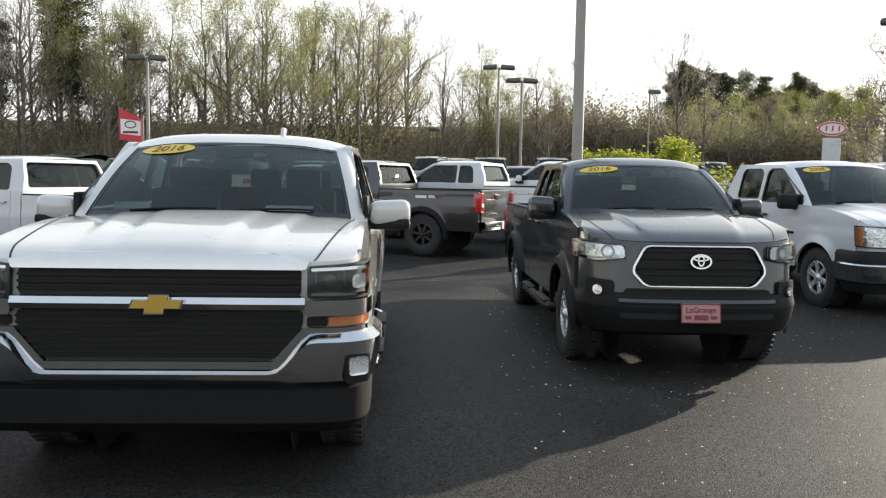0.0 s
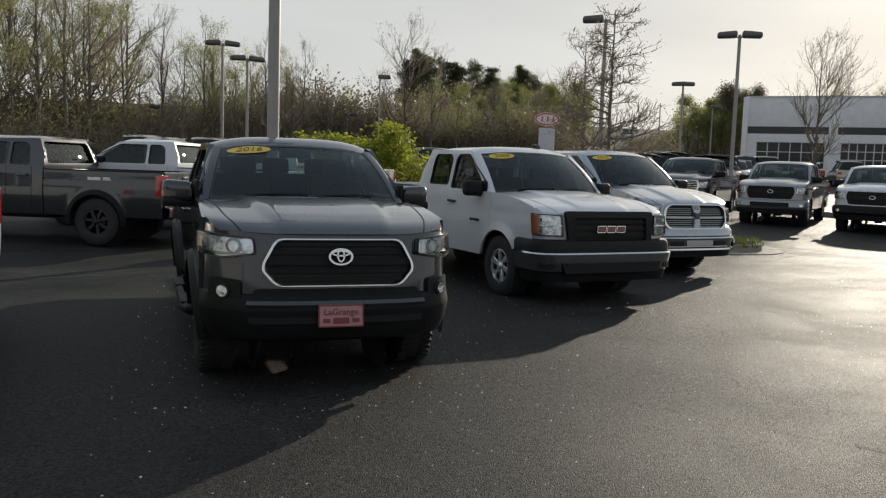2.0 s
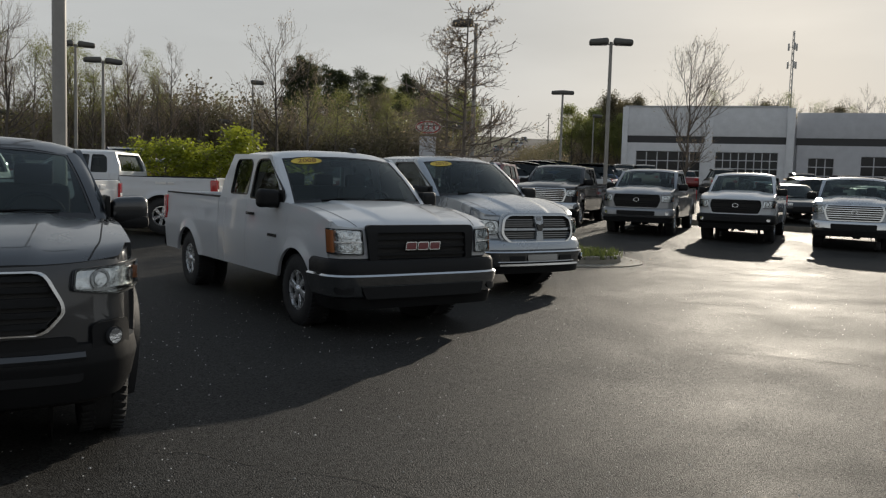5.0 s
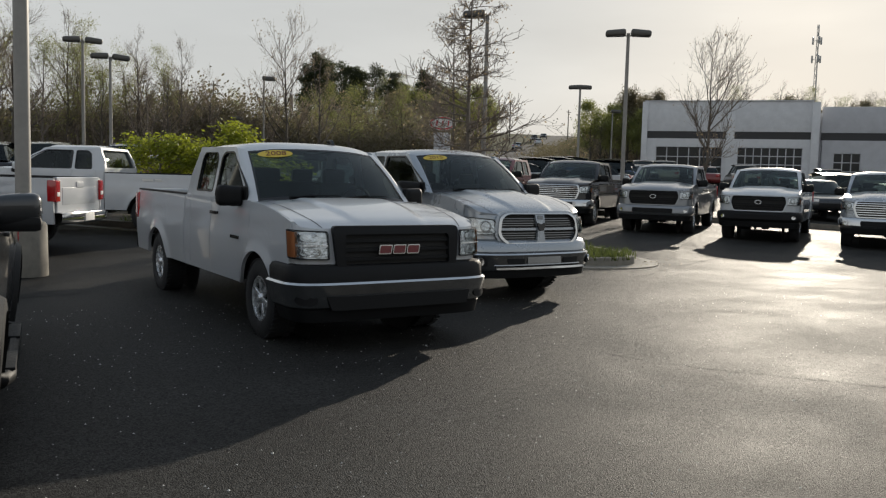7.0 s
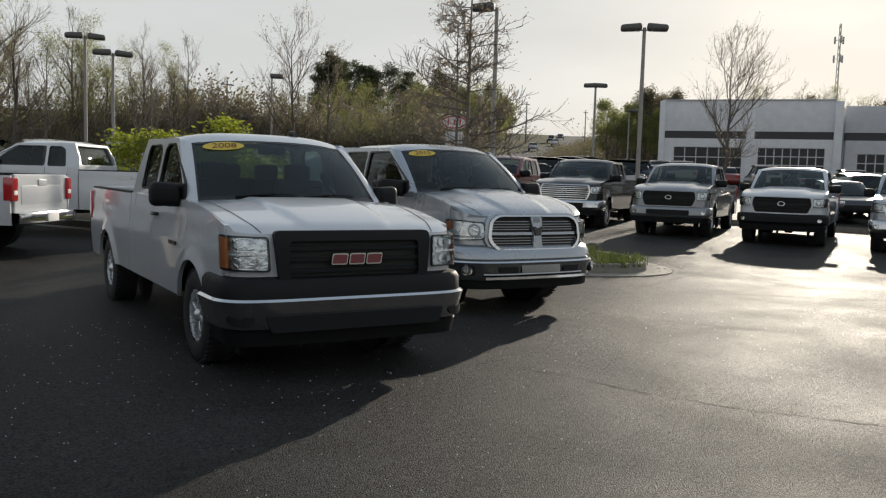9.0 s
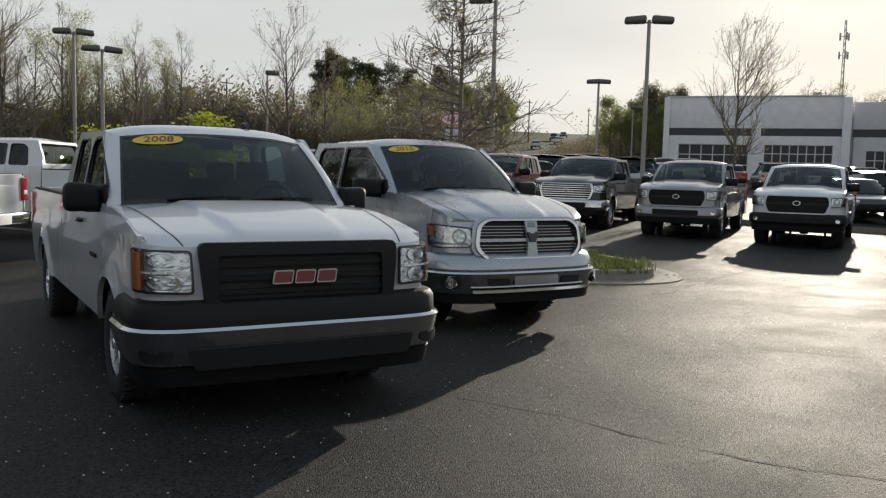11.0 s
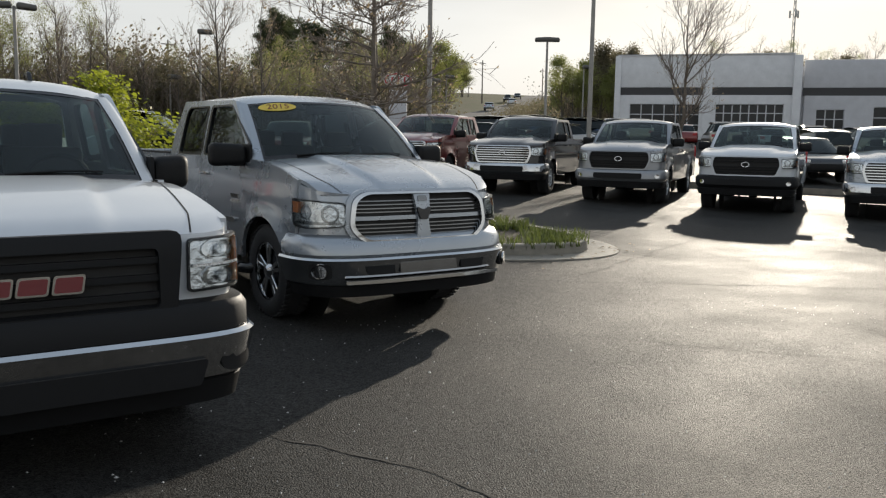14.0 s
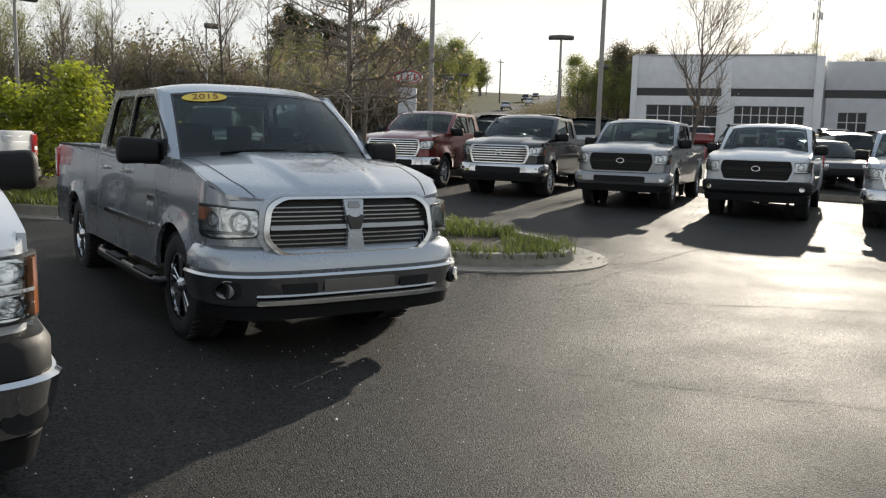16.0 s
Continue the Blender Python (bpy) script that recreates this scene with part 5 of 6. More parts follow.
ISLAND = smooth_line([(10.7, 16.2), (11.9, 15.75), (12.75, 15.95), (13.05, 17.0), (12.5, 18.8), (11.6, 22.0), (10.2, 25.5), (8.8, 28.5), (4.0, 28.8), (1.0, 28.5), (1.0, 25.8), (3.6, 23.6), (5.6, 21.9), (6.9, 21.1), (8.4, 20.4), (9.6, 18.4)])
ribbon("kerb", ISLAND, [(-0.15, 0.10), (-0.15, 0.15), (-0.02, 0.15), (0.0, 0.135), (0.015, -0.02)], "concrete", "worn concrete kerb round the planted island", True)
ribbon("gutter", ISLAND, [(0.016, 0.006), (0.45, 0.008), (0.46, -0.03)], "concrete", "concrete gutter strip along the kerb", True)
bm = bmesh.new()
bm.faces.new([bm.verts.new((x, y, height(y) + 0.10)) for x, y in ISLAND])
bmesh.ops.triangulate(bm, faces=bm.faces[:])
tagged(part("planting_bed", bm, "mulch"), "mulched planting bed with patchy grass", "planting bed", kind="structure")


def inside(x, y, poly, margin=0.0):
    hit = False
    n = len(poly)
    for i in range(n):
        (x0, y0), (x1, y1) = poly[i], poly[(i + 1) % n]
        if (y0 > y) != (y1 > y) and x < (x1 - x0) * (y - y0) / (y1 - y0) + x0:
            hit = not hit
    return hit


def grass_tufts(name, n, box, poly, label, h=0.2):
    bm = bmesh.new()
    rng = random.Random(5)
    k = 0
    while k < n:
        x, y = rng.uniform(box[0], box[2]), rng.uniform(box[1], box[3])
        if not inside(x, y, poly) or noise.noise(Vector((x * 0.9, y * 0.9, 0))) < -0.25:
            k += 0.3
            continue
        k += 1
        z = height(y) + 0.09
        for _ in range(5):
            a, l = rng.uniform(0, math.tau), rng.uniform(0.4, 1.0) * h
            d = Vector((math.cos(a), math.sin(a), 0))
            s = Vector((-d.y, d.x, 0)) * 0.008
            b = Vector((x + rng.uniform(-.05, .05), y + rng.uniform(-.05, .05), z))
            t = b + d * l * rng.uniform(0.2, 0.8) + Vector((0, 0, l))
            m = (b + t) / 2 + Vector((0, 0, l * 0.15))
            v = [bm.verts.new(p) for p in (b - s, b + s, m + s * 0.8, m - s * 0.8)]
            bm.faces.new(v)
            bm.faces.new((v[3], v[2], bm.verts.new(t)))
    return tagged(part(name, bm, "grass"), label, "grass", kind="stuff")


grass_tufts("grass", 6500, (4, 15.5, 14.2, 24), ISLAND, "tufts of fresh grass on the island")


# ---- lamp posts ----
def lamp_post(x, y, top, heads, turn=0, base=True, radius=0.085, label="tall grey lot lamp post with shoebox heads"):
    z0 = height(y)
    root = tagged(new("lamp_post"), label, "lamp post", "lot lamp posts")
    root.matrix_basis = pose(x, y, z0, 0, 0, turn)
    h = top - z0
    bm = bmesh.new()
    tube(bm, [(0, 0, 0), (0, 0, h * 0.5), (0, 0, h)], [radius * 1.05, radius, radius * 0.8], 14)
    part("pole", bm, "pole", root)
    if base:
        bm = bmesh.new()
        lathe(bm, [(0.0, 0.31), (0.70, 0.30), (0.75, 0.27), (0.76, 0.0)], 24, "z")
        part("concrete_base", bm, "concrete", root)
        bm = bmesh.new()
        block(bm, (0, 0, 0.77), (0.36, 0.36, 0.03), 0.006)
        for a in (-1, 1):
            for b in (-1, 1):
                tube(bm, [(a * 0.13, b * 0.13, 0.77), (a * 0.13, b * 0.13, 0.85)], 0.014, 6)
        part("base_plate", bm, "pole", root)
    for sg in heads:
        bm = bmesh.new()
        tube(bm, [(0, 0, h - 0.12), (sg * 0.3, 0, h - 0.06)], 0.03, 8)
        part("arm", bm, "pole", root)
        bm = bmesh.new()
        vs = block(bm, (0, 0, 0), (0.84, 0.46, 0.28), 0.125, 4)
        for v in vs:
            v.co.z *= 1 - 0.45 * v.co.x * sg if v.co.z > 0 else 1
            v.co.z += -0.03 * v.co.x * sg
            v.co += Vector((sg * 0.52, 0, h))
        hd = part("lamp_head", bm, "lamp_head", root)
        bm = bmesh.new()
        block(bm, (sg * 0.54, 0, h - 0.115), (0.6, 0.3, 0.04), 0.012)
        part("lens", bm, "paper", hd)
    return root


lamp_post(2.47, 15.95, 9.2, (-1, 1), 20, True, 0.1)
lamp_post(3.1, 50.4, 8.0, (-1, 1), 0)
lamp_post(4.38, 49.46, 7.15, (-1, 1), 10)
lamp_post(17.36, 32.71, 7.75, (-1,), -25)
lamp_post(24.2, 33.4, 7.75, (-1, 1), -30)
lamp_post(34.3, 53.6, 7.9, (-0.7, 0.7), -30)
lamp_post(-14.7, 42.6, 7.2, (-1, 1), 10)
for x, y, tp in ((-1.0, 62.0, 5.0), (4.9, 68, 5.2), (12.5, 63, 5.2), (28, 70, 6.2), (33, 69, 6.2), (45.2, 66, 7.6), (13.5, 57, 7.4), (37, 75, 7)):
    lamp_post(x, y, tp, (0.6,), -20, False, 0.06, "slim grey lot lamp post with one head")

# ---- dealership building ----
BASE_Z = 1.9
EX = Vector((0.753, -0.658, 0))
EY = Vector((0.658, 0.753, 0))
BM = Matrix(((EX.x, EY.x, 0, 47.35), (EX.y, EY.y, 0, 64.25), (0, 0, 1, BASE_Z), (0, 0, 0, 1)))
shop = tagged(new("dealership_building"), "pale flat-roofed dealership with dark band and glass doors", "building")
shop.matrix_basis = BM


def slab(name, c, sz, material, bevel=0.0, parent=None):
    bm = bmesh.new()
    block(bm, c, sz, bevel)
    return part(name, bm, material, parent or shop)


def pierced(name, x0, x1, z0, z1, holes, y, th, material):
    bm = bmesh.new()
    solid(bm, rect(x0, z0, x1, z1), y, y + th, [rect(*h) for h in holes])
    return part(name, bm, material, shop)


def glazing(x0, z0, x1, z1, nx, nz, y):
    w = slab("window", ((x0 + x1) / 2, y + 0.2, (z0 + z1) / 2), (x1 - x0, 0.04, z1 - z0), "shop_glass")
    for i in range(nx + 1):
        slab("mullion", (x0 + (x1 - x0) * i / nx, y + 0.16, (z0 + z1) / 2), (0.08, 0.08, z1 - z0), "wall_grey", 0, w)
    for i in range(nz + 1):
        slab("transom", ((x0 + x1) / 2, y + 0.15, z0 + (z1 - z0) * i / nz), (x1 - x0, 0.07, 0.07), "wall_grey", 0, w)


HOLES = [(1.0, 0.3, 6.4, 2.75), (7.6, 0.0, 12.6, 2.75)]
pierced("front_wall", 0, 13.2, -0.5, 3.45, HOLES, 0, 0.3, "wall")
glazing(1.0, 0.3, 6.4, 2.75, 6, 3, 0)
glazing(7.6, 0.0, 12.6, 2.75, 8, 4, 0)
slab("band", (6.6, 0.2, 3.75), (13.2, 0.3, 0.6), "band")
slab("upper_wall", (6.6, 0.15, 5.3), (13.2, 0.34, 2.5), "wall", 0.02)
slab("coping", (6.6, 0.12, 6.58), (13.3, 0.46, 0.08), "wall_grey")
for xx, ww, dp, hh in ((0.0, 0.45, 0.5, 6.5), (6.95, 0.7, 0.2, 6.0), (13.45, 0.6, 0.6, 6.45)):
    slab("column", (xx, 0.05, hh / 2 - 0.25), (ww, dp + 0.2, hh + 0.5), "wall", 0.03)
pierced("side_wing_wall", 14.1, 40, -0.5, 3.45, [(15.0, 0.2, 17.0, 2.4), (19, 0.2, 23, 2.6), (26, 0.2, 31, 2.6)], 0.8, 0.3, "wall_grey")
glazing(15.0, 0.2, 17.0, 2.4, 3, 3, 0.8)
glazing(19, 0.2, 23, 2.6, 4, 3, 0.8)
glazing(26, 0.2, 31, 2.6, 5, 3, 0.8)
slab("wing_band", (27, 1.0, 3.75), (26, 0.3, 0.6), "band")
slab("wing_upper_wall", (27, 0.95, 5.1), (26, 0.34, 2.1), "wall_grey", 0.02)
slab("main_block", (20, 12.6, 2.7), (39.4, 23, 6.0), "wall_grey")
slab("side_wall", (0.05, 12.5, 2.8), (0.3, 24, 6.6), "wall")


# ---- trees ----
def grow(rng, h, r0, n1, n2, n3, first=0.3, up=0.75, reach=0.34, wander=0.05, taper_len=0.6, stout=1.0, ang=(0.5, 1.0)):
    """Limbs of a tree as (points, radii, order)."""
    out = []
    pts, p = [], Vector((0, 0, -0.1))
    n = 9
    for i in range(n + 1):
        pts.append(p.copy())
        p = p + Vector((rng.gauss(0, wander), rng.gauss(0, wander), 1)) * (h + 0.1) / n
    rad = [r0 * (1 - 0.92 * i / n) + 0.006 for i in range(n + 1)]
    out.append((pts, rad, 0))

    def along(ps, t):
        f = t * (len(ps) - 1)
        i = min(int(f), len(ps) - 2)
        return ps[i].lerp(ps[i + 1], f - i), (ps[i + 1] - ps[i]).normalized()

    def limb(ps, rs, t, length, angle, order):
        o, d = along(ps, t)
        a = rng.uniform(0, math.tau)
        side = d.orthogonal().normalized()
        side.rotate(Matrix.Rotation(a, 3, d))
        v = (d * math.cos(angle) + side * math.sin(angle)).normalized()
        k = 4 if order == 1 else 3 if order == 2 else 2
        q, res = o.copy(), [o.copy()]
        for _ in range(k):
            v = (v + Vector((rng.gauss(0, .14), rng.gauss(0, .14), rng.gauss(0.05, .12) + up * 0.12))).normalized()
            q = q + v * length / k
            res.append(q.copy())
        r = min(rs[min(int(t * len(rs)), len(rs) - 1)] * 0.6, (0.02 * length + 0.004) * stout)
        rr = [r * (1 - 0.8 * i / k) + 0.003 for i in range(k + 1)]
        out.append((res, rr, order))
        return res, rr

    for i in range(n1):
        t = first + (1 - first) * (i + rng.random()) / n1
        L = h * reach * (1.05 - taper_len * (t - first) / (1 - first)) * rng.uniform(0.7, 1.2)
        a, ra = limb(pts, rad, min(t, 0.98), L, rng.uniform(*ang), 1)
        for j in range(n2):
            b, rb = limb(a, ra, 0.2 + 0.8 * rng.random(), L * rng.uniform(0.3, 0.55), rng.uniform(0.4, 0.9), 2)
            for _ in range(n3):
                limb(b, rb, 0.2 + 0.8 * rng.random(), L * rng.uniform(0.12, 0.28), rng.uniform(0.4, 0.9), 3)
    return out


def leaf_quad(bm, c, s, rng):
    a = Vector((rng.gauss(0, 1), rng.gauss(0, 1), rng.gauss(0, 1))).normalized()
    b = a.orthogonal().normalized()
    d = a.cross(b)
    w = s * rng.uniform(0.6, 1.2)
    bm.faces.new([bm.verts.new(c + b * w * x + d * w * 0.55 * y) for x, y in ((-1, 0), (0, -1), (1, 0), (0, 1))])


def tree(name, seed, h, r0, label, leaf="", leaves=0, size=0.09, spread=0.25, thin=1.0, **k):
    rng = random.Random(seed)
    limbs = grow(rng, h, r0, **k)
    root = tagged(new(name), label, "tree", "trees round the lot")
    bm = bmesh.new()
    for ps, rs, o in limbs:
        if o <= 1:
            tube(bm, ps, rs, 7 if o == 0 else 5, False)
    part("trunk", bm, "bark", root)
    vs, fs = [], []
    for ps, rs, o in limbs:
        if o >= 2:
            b0 = len(vs)
            for p, r in zip(ps, rs):
                r *= thin
                vs += [(p.x - r, p.y - r * .6, p.z), (p.x + r, p.y - r * .6, p.z), (p.x, p.y + r, p.z + r)]
            for i in range(len(ps) - 1):
                for j in range(3):
                    a, c = b0 + i * 3 + j, b0 + i * 3 + (j + 1) % 3
                    fs.append((a, c, c + 3, a + 3))
    me = bpy.data.meshes.new("twigs")
    me.from_pydata(vs, [], fs)
    me.materials.append(M["twig"])
    tw = new("twig_crown", me)
    tw.parent = root
    if leaves:
        bm = bmesh.new()
        tips = [q for ps, rs, o in limbs if o >= 2 for q in ps[1:]]
        for _ in range(leaves):
            c = rng.choice(tips) + Vector((rng.gauss(0, spread), rng.gauss(0, spread), rng.gauss(0, spread * 0.8)))
            leaf_quad(bm, c, size, rng)
        part("foliage", bm, leaf, root, sharp=10)
    return root


def pine(seed, h, r0, label, first=0.3, reach=0.2):
    """A tall pine: a bare foot, then tiers of ragged needle clumps with gaps, narrowing to an uneven top."""
    rng = random.Random(seed)
    root = tagged(new("pine_tree"), label, "tree", "trees round the lot")
    limbs = grow(rng, h, r0, n1=36, n2=3, n3=0, first=first, up=0.35, reach=reach, stout=0.9, taper_len=0.72, ang=(0.8, 1.35))
    bm = bmesh.new()
    for ps, rs, o in limbs:
        tube(bm, ps, rs, 6 if o == 0 else 4, False)
    part("trunk", bm, "bark", root)
    bm = bmesh.new()
    for ps, rs, o in limbs:
        ends = ps[-2:] if o == 0 else ps[-2:] if rng.random() < 0.85 else []
        for c in ends:
            wide = rng.uniform(0.16, 0.36)
            for _ in range(int(150 * wide)):
                d = Vector((rng.gauss(0, wide), rng.gauss(0, wide), rng.gauss(0.05, wide * 0.6)))
                q = c + d
                v = (d.normalized() + Vector((0, 0, 0.5))) * rng.uniform(0.10, 0.2)
                s = v.orthogonal().normalized() * 0.04
                bm.faces.new([bm.verts.new(x) for x in (q - s, q + s, q + v + s * 0.3, q + v - s * 0.3)])
    part("crown", bm, "leaf_dark", root, sharp=10)
    return root


def thicket(name, seed, pts, depth, low, high, stems, leaves, label, leaf="bud", lsize=0.14):
    """Undergrowth along a line: thin stems and small leaves, too many to count."""
    rng = random.Random(seed)
    bm = bmesh.new()
    P = [Vector(p) for p in pts]
    vs, fs = [], []
    tips = []
    for _ in range(stems):
        i = rng.randrange(len(P) - 1)
        b = P[i].lerp(P[i + 1], rng.random()) + Vector((rng.uniform(-1, 1) * depth * .3, rng.uniform(0, 1) * depth))
        z = height(b.y) - 0.1
        h = rng.uniform(low, high) * (0.58 + 0.9 * noise.noise(Vector((b.x * .12, b.y * .12, seed))) + .2)
        q = Vector((b.x, b.y, z))
        v = Vector((rng.gauss(0, .15), rng.gauss(0, .15), 1))
        r = rng.uniform(0.012, 0.035)
        for s in range(4):
            nq = q + v * h / 4
            b0 = len(vs)
            for p, rr in ((q, r * (1 - s / 4.5)), (nq, r * (1 - (s + 1) / 4.5))):
                vs.extend([(p.x - rr, p.y, p.z), (p.x + rr, p.y, p.z), (p.x, p.y + rr, p.z)])
            for j in range(3):
                fs.append((b0 + j, b0 + (j + 1) % 3, b0 + 3 + (j + 1) % 3, b0 + 3 + j))
            q = nq
            v = v + Vector((rng.gauss(0, .22), rng.gauss(0, .22), 0))
            tips.append(q.copy())
    me = bpy.data.meshes.new(name + "_stems")
    me.from_pydata(vs, [], fs)
    me.materials.append(M["twig"])
    for _ in range(leaves):
        c = rng.choice(tips) + Vector((rng.gauss(0, .5), rng.gauss(0, .5), rng.gauss(-.25, .5)))
        c.z = max(c.z, height(c.y) + 0.05)
        leaf_quad(bm, c, lsize, rng)
    ob = part(name, bm, leaf, sharp=10)
    tagged(ob, label, "undergrowth", kind="stuff")
    st = new("undergrowth_stems", me)
    st.parent = ob
    tagged(st, kind="stuff")
    return ob


def put(ob, x, y, turn=0.0, k=1.0, kz=None):
    ob.matrix_basis = pose(x, y, height(y) - 0.05, 0, 0, turn) @ Matrix.Diagonal((k, k, kz or k, 1))
    return ob


def put_copy(ob, x, y, turn, k, kz=None):
    c = copy_thing(ob, Matrix())
    c.matrix_basis = pose(x, y, height(y) - 0.05, 0, 0, turn) @ Matrix.Diagonal((k, k, kz or k, 1))
    return c


BARE = [tree("bare_tree", 11 + i, 11, 0.15, "tall bare grey-brown hardwood with fine twigs", "bud", 500, 0.045, 0.2, n1=20, n2=7, n3=5, first=0.22) for i in range(3)]
LEAFING = [tree("leafing_tree", 31 + i, 10, 0.13, "slender hardwood with sparse yellow-green spring leaves", "leaf", 5200, 0.055, 0.3, n1=17, n2=6, n3=4, first=0.22) for i in range(3)]
PINES = [pine(51, 11, 0.16, "tall dark pine with layered needle sprays"), pine(52, 11, 0.15, "tall dark pine with a bare trunk and ragged top", 0.45, 0.19), pine(53, 10, 0.17, "broad dark pine with a full ragged crown", 0.16, 0.27)]
ROUND = tree("leafy_tree", 61, 8, 0.15, "broad fresh green leafy tree beside the hill road", "leaf", 10500, 0.095, 0.35, n1=16, n2=5, n3=2, first=0.15, reach=0.4)
for i, (t, x, y) in enumerate(((BARE[0], -8.6, 57), (BARE[1], -13.5, 54), (BARE[2], -4.6, 60), (LEAFING[0], -10.8, 52), (LEAFING[1], -7.0, 56), (LEAFING[2], -19, 52), (PINES[0], -22.6, 52), (PINES[1], 29.4, 105.7), (PINES[2], 32.2, 105), (ROUND, 51.6, 79.4))):
    put(t, x, y, 40 * i, 1.02 if i in (7, 8) else 0.74 if i == 9 else 1.0)
rng = random.Random(4)
# the wood beyond the lot's edge, placed by bearing and distance
for i in range(74):
    az, d = radians(-36 + 45 * (i + rng.random()) / 74), rng.uniform(50, 80)
    x, y = d * math.sin(az), d * math.cos(az)
    t = rng.choice(BARE + BARE + LEAFING)
    k = rng.uniform(0.66, 1.14)
    if az > radians(-2):
        k *= 0.66
    put_copy(t, x, y, rng.uniform(0, 360), k * 0.95, k)
for x, y, k in ((-24.5, 55, 1.0), (-20.8, 56, 0.9), (-27, 52, 0.8), (28.1, 106, 0.9), (34, 104.5, 0.9), (35.9, 104, 1.02), (38.2, 103, 0.88), (41.8, 102, 0.9), (43.1, 101, 0.8), (31, 108, 0.95), (45.5, 103, 0.6)):
    put_copy(PINES[int(x * 7) % 3], x, y, x * 50, k)
# the lower tree line along the back of the lot and behind the building
for i in range(80):
    az, d = radians(7 + 66 * (i + rng.random()) / 80), rng.uniform(84, 118)
    if 25.0 < math.degrees(az) < 33.0:
        continue
    x, y = d * math.sin(az), d * math.cos(az)
    t = rng.choice(BARE + LEAFING + PINES + [ROUND])
    put_copy(t, x, y, rng.uniform(0, 360), rng.uniform(0.34, 0.52) if math.degrees(az) < 34 else rng.uniform(0.46, 0.62))
for x, y, k in ((53.6, 79.0, 0.7), (56.0, 77.5, 0.66), (58, 84, 0.75), (62, 91, 0.8), (36, 92, .6)):
    put_copy(ROUND, x, y, x * 9, k)
for i in range(26):
    az, d = radians(7 + 17 * (i + rng.random()) / 26), rng.uniform(62, 82)
    put_copy(rng.choice(BARE + LEAFING), d * math.sin(az), d * math.cos(az), rng.uniform(0, 360), rng.uniform(0.38, 0.56))
# woods beyond and below the hill road
for i in range(64):
    t = i / 63
    x, y = 76 + 23 * t + rng.uniform(-3, 3), 212 - 6 * t + rng.uniform(-8, 10)
    put_copy(rng.choice(LEAFING + [ROUND, ROUND, PINES[2]]), x, y, rng.uniform(0, 360), (1.2 - 0.45 * t) * rng.uniform(0.85, 1.15))
for i in range(18):
    t = i / 17
    put_copy(rng.choice(BARE + LEAFING), 44 + 18 * t + rng.uniform(-2, 2), 112 + 44 * t + rng.uniform(-4, 4), rng.uniform(0, 360), rng.uniform(0.35, 0.55))
for i in range(18):
    t = i / 17
    put_copy(rng.choice(LEAFING + [ROUND]), 75 + 50 * t + rng.uniform(-2, 4), 118 + 62 * t + rng.uniform(-4, 4), rng.uniform(0, 360), rng.uniform(0.45, 0.65))
thicket("undergrowth", 27, [(66, 112), (90, 146), (126, 192)], 9, 0.7, 1.9, 700, 16000, "low scrub on the verge of the hill road", "scrub", 0.13)
# single trees in the lot
put(tree("bare_tree", 71, 7.4, 0.10, "young bare hardwood standing in a lot island", "bud", 700, 0.045, 0.15, n1=22, n2=8, n3=4, stout=0.6, ang=(0.6, 1.1), first=0.2, up=1.0, reach=0.46), 28.6, 33.6, 0, 0.88)
put(tree("bare_tree", 72, 7.6, 0.10, "bare hardwood with reddish buds in a lot island", "bud", 600, 0.05, 0.15, n1=20, n2=8, n3=4, stout=0.6, ang=(0.6, 1.1), first=0.15, up=1.0, reach=0.44), 13.1, 48.6, 0, 0.95)
put(tree("bare_tree", 73, 8, 0.10, "bare hardwood with reddish buds in a lot island", "bud", 600, 0.05, 0.15, n1=15, n2=6, n3=4, first=0.2, up=1.0, reach=0.35), 16.6, 55.0, 60, 0.9)
put(tree("bare_cypress", 74, 5.3, 0.065, "bare young cypress with long level branches on the island", "bud", 900, 0.03, 0.1, thin=1.1, n1=54, n2=8, n3=4, stout=0.55, ang=(1.3, 1.55), first=0.35, up=0.0, reach=0.25, wander=0.02, taper_len=0.75), 10.65, 19.25, 0)
put(tree("bare_cypress", 75, 6.2, 0.065, "bare young cypress with long level branches on the island", "bud", 700, 0.03, 0.1, thin=1.2, n1=34, n2=8, n3=4, stout=0.4, ang=(1.0, 1.35), first=0.3, up=0.1, reach=0.27, wander=0.03, taper_len=0.7), 12.6, 24.6, 60, 0.85)
for i, (x, y, k) in enumerate(((5.0, 26.2, 1.15), (6.1, 26.4, 1.15), (7.2, 25.7, 1.3))):
    put(tree("flowering_shrub", 80 + i, 2.5, 0.05, "low spreading shrub with bright yellow-green leaves", "leaf_bright", 5200, 0.055, 0.15, n1=20, n2=6, n3=2, first=0.06, up=0.5, reach=0.5, ang=(0.7, 1.2)), x, y, 50 * i, k, k * 0.62)
thicket("undergrowth", 3, [(-44, 40), (-30, 44), (-12, 47), (2, 56), (12, 62), (22, 66)], 14, 1.8, 4.6, 5200, 90000, "tangled brown undergrowth at the wood's edge", "scrub", 0.085)
thicket("undergrowth", 9, [(-44, 42), (-28, 46), (-12, 49), (2, 58), (14, 66), (30, 72)], 12, 1.5, 3.6, 1600, 30000, "low green undergrowth at the wood's edge", "leaf", 0.08)
thicket("undergrowth", 17, [(-30, 54), (-12, 58), (4, 64), (16, 63), (30, 60)], 5, 2.2, 4.3, 2600, 90000, "dense dark understorey along the wood's edge", "scrub", 0.13)
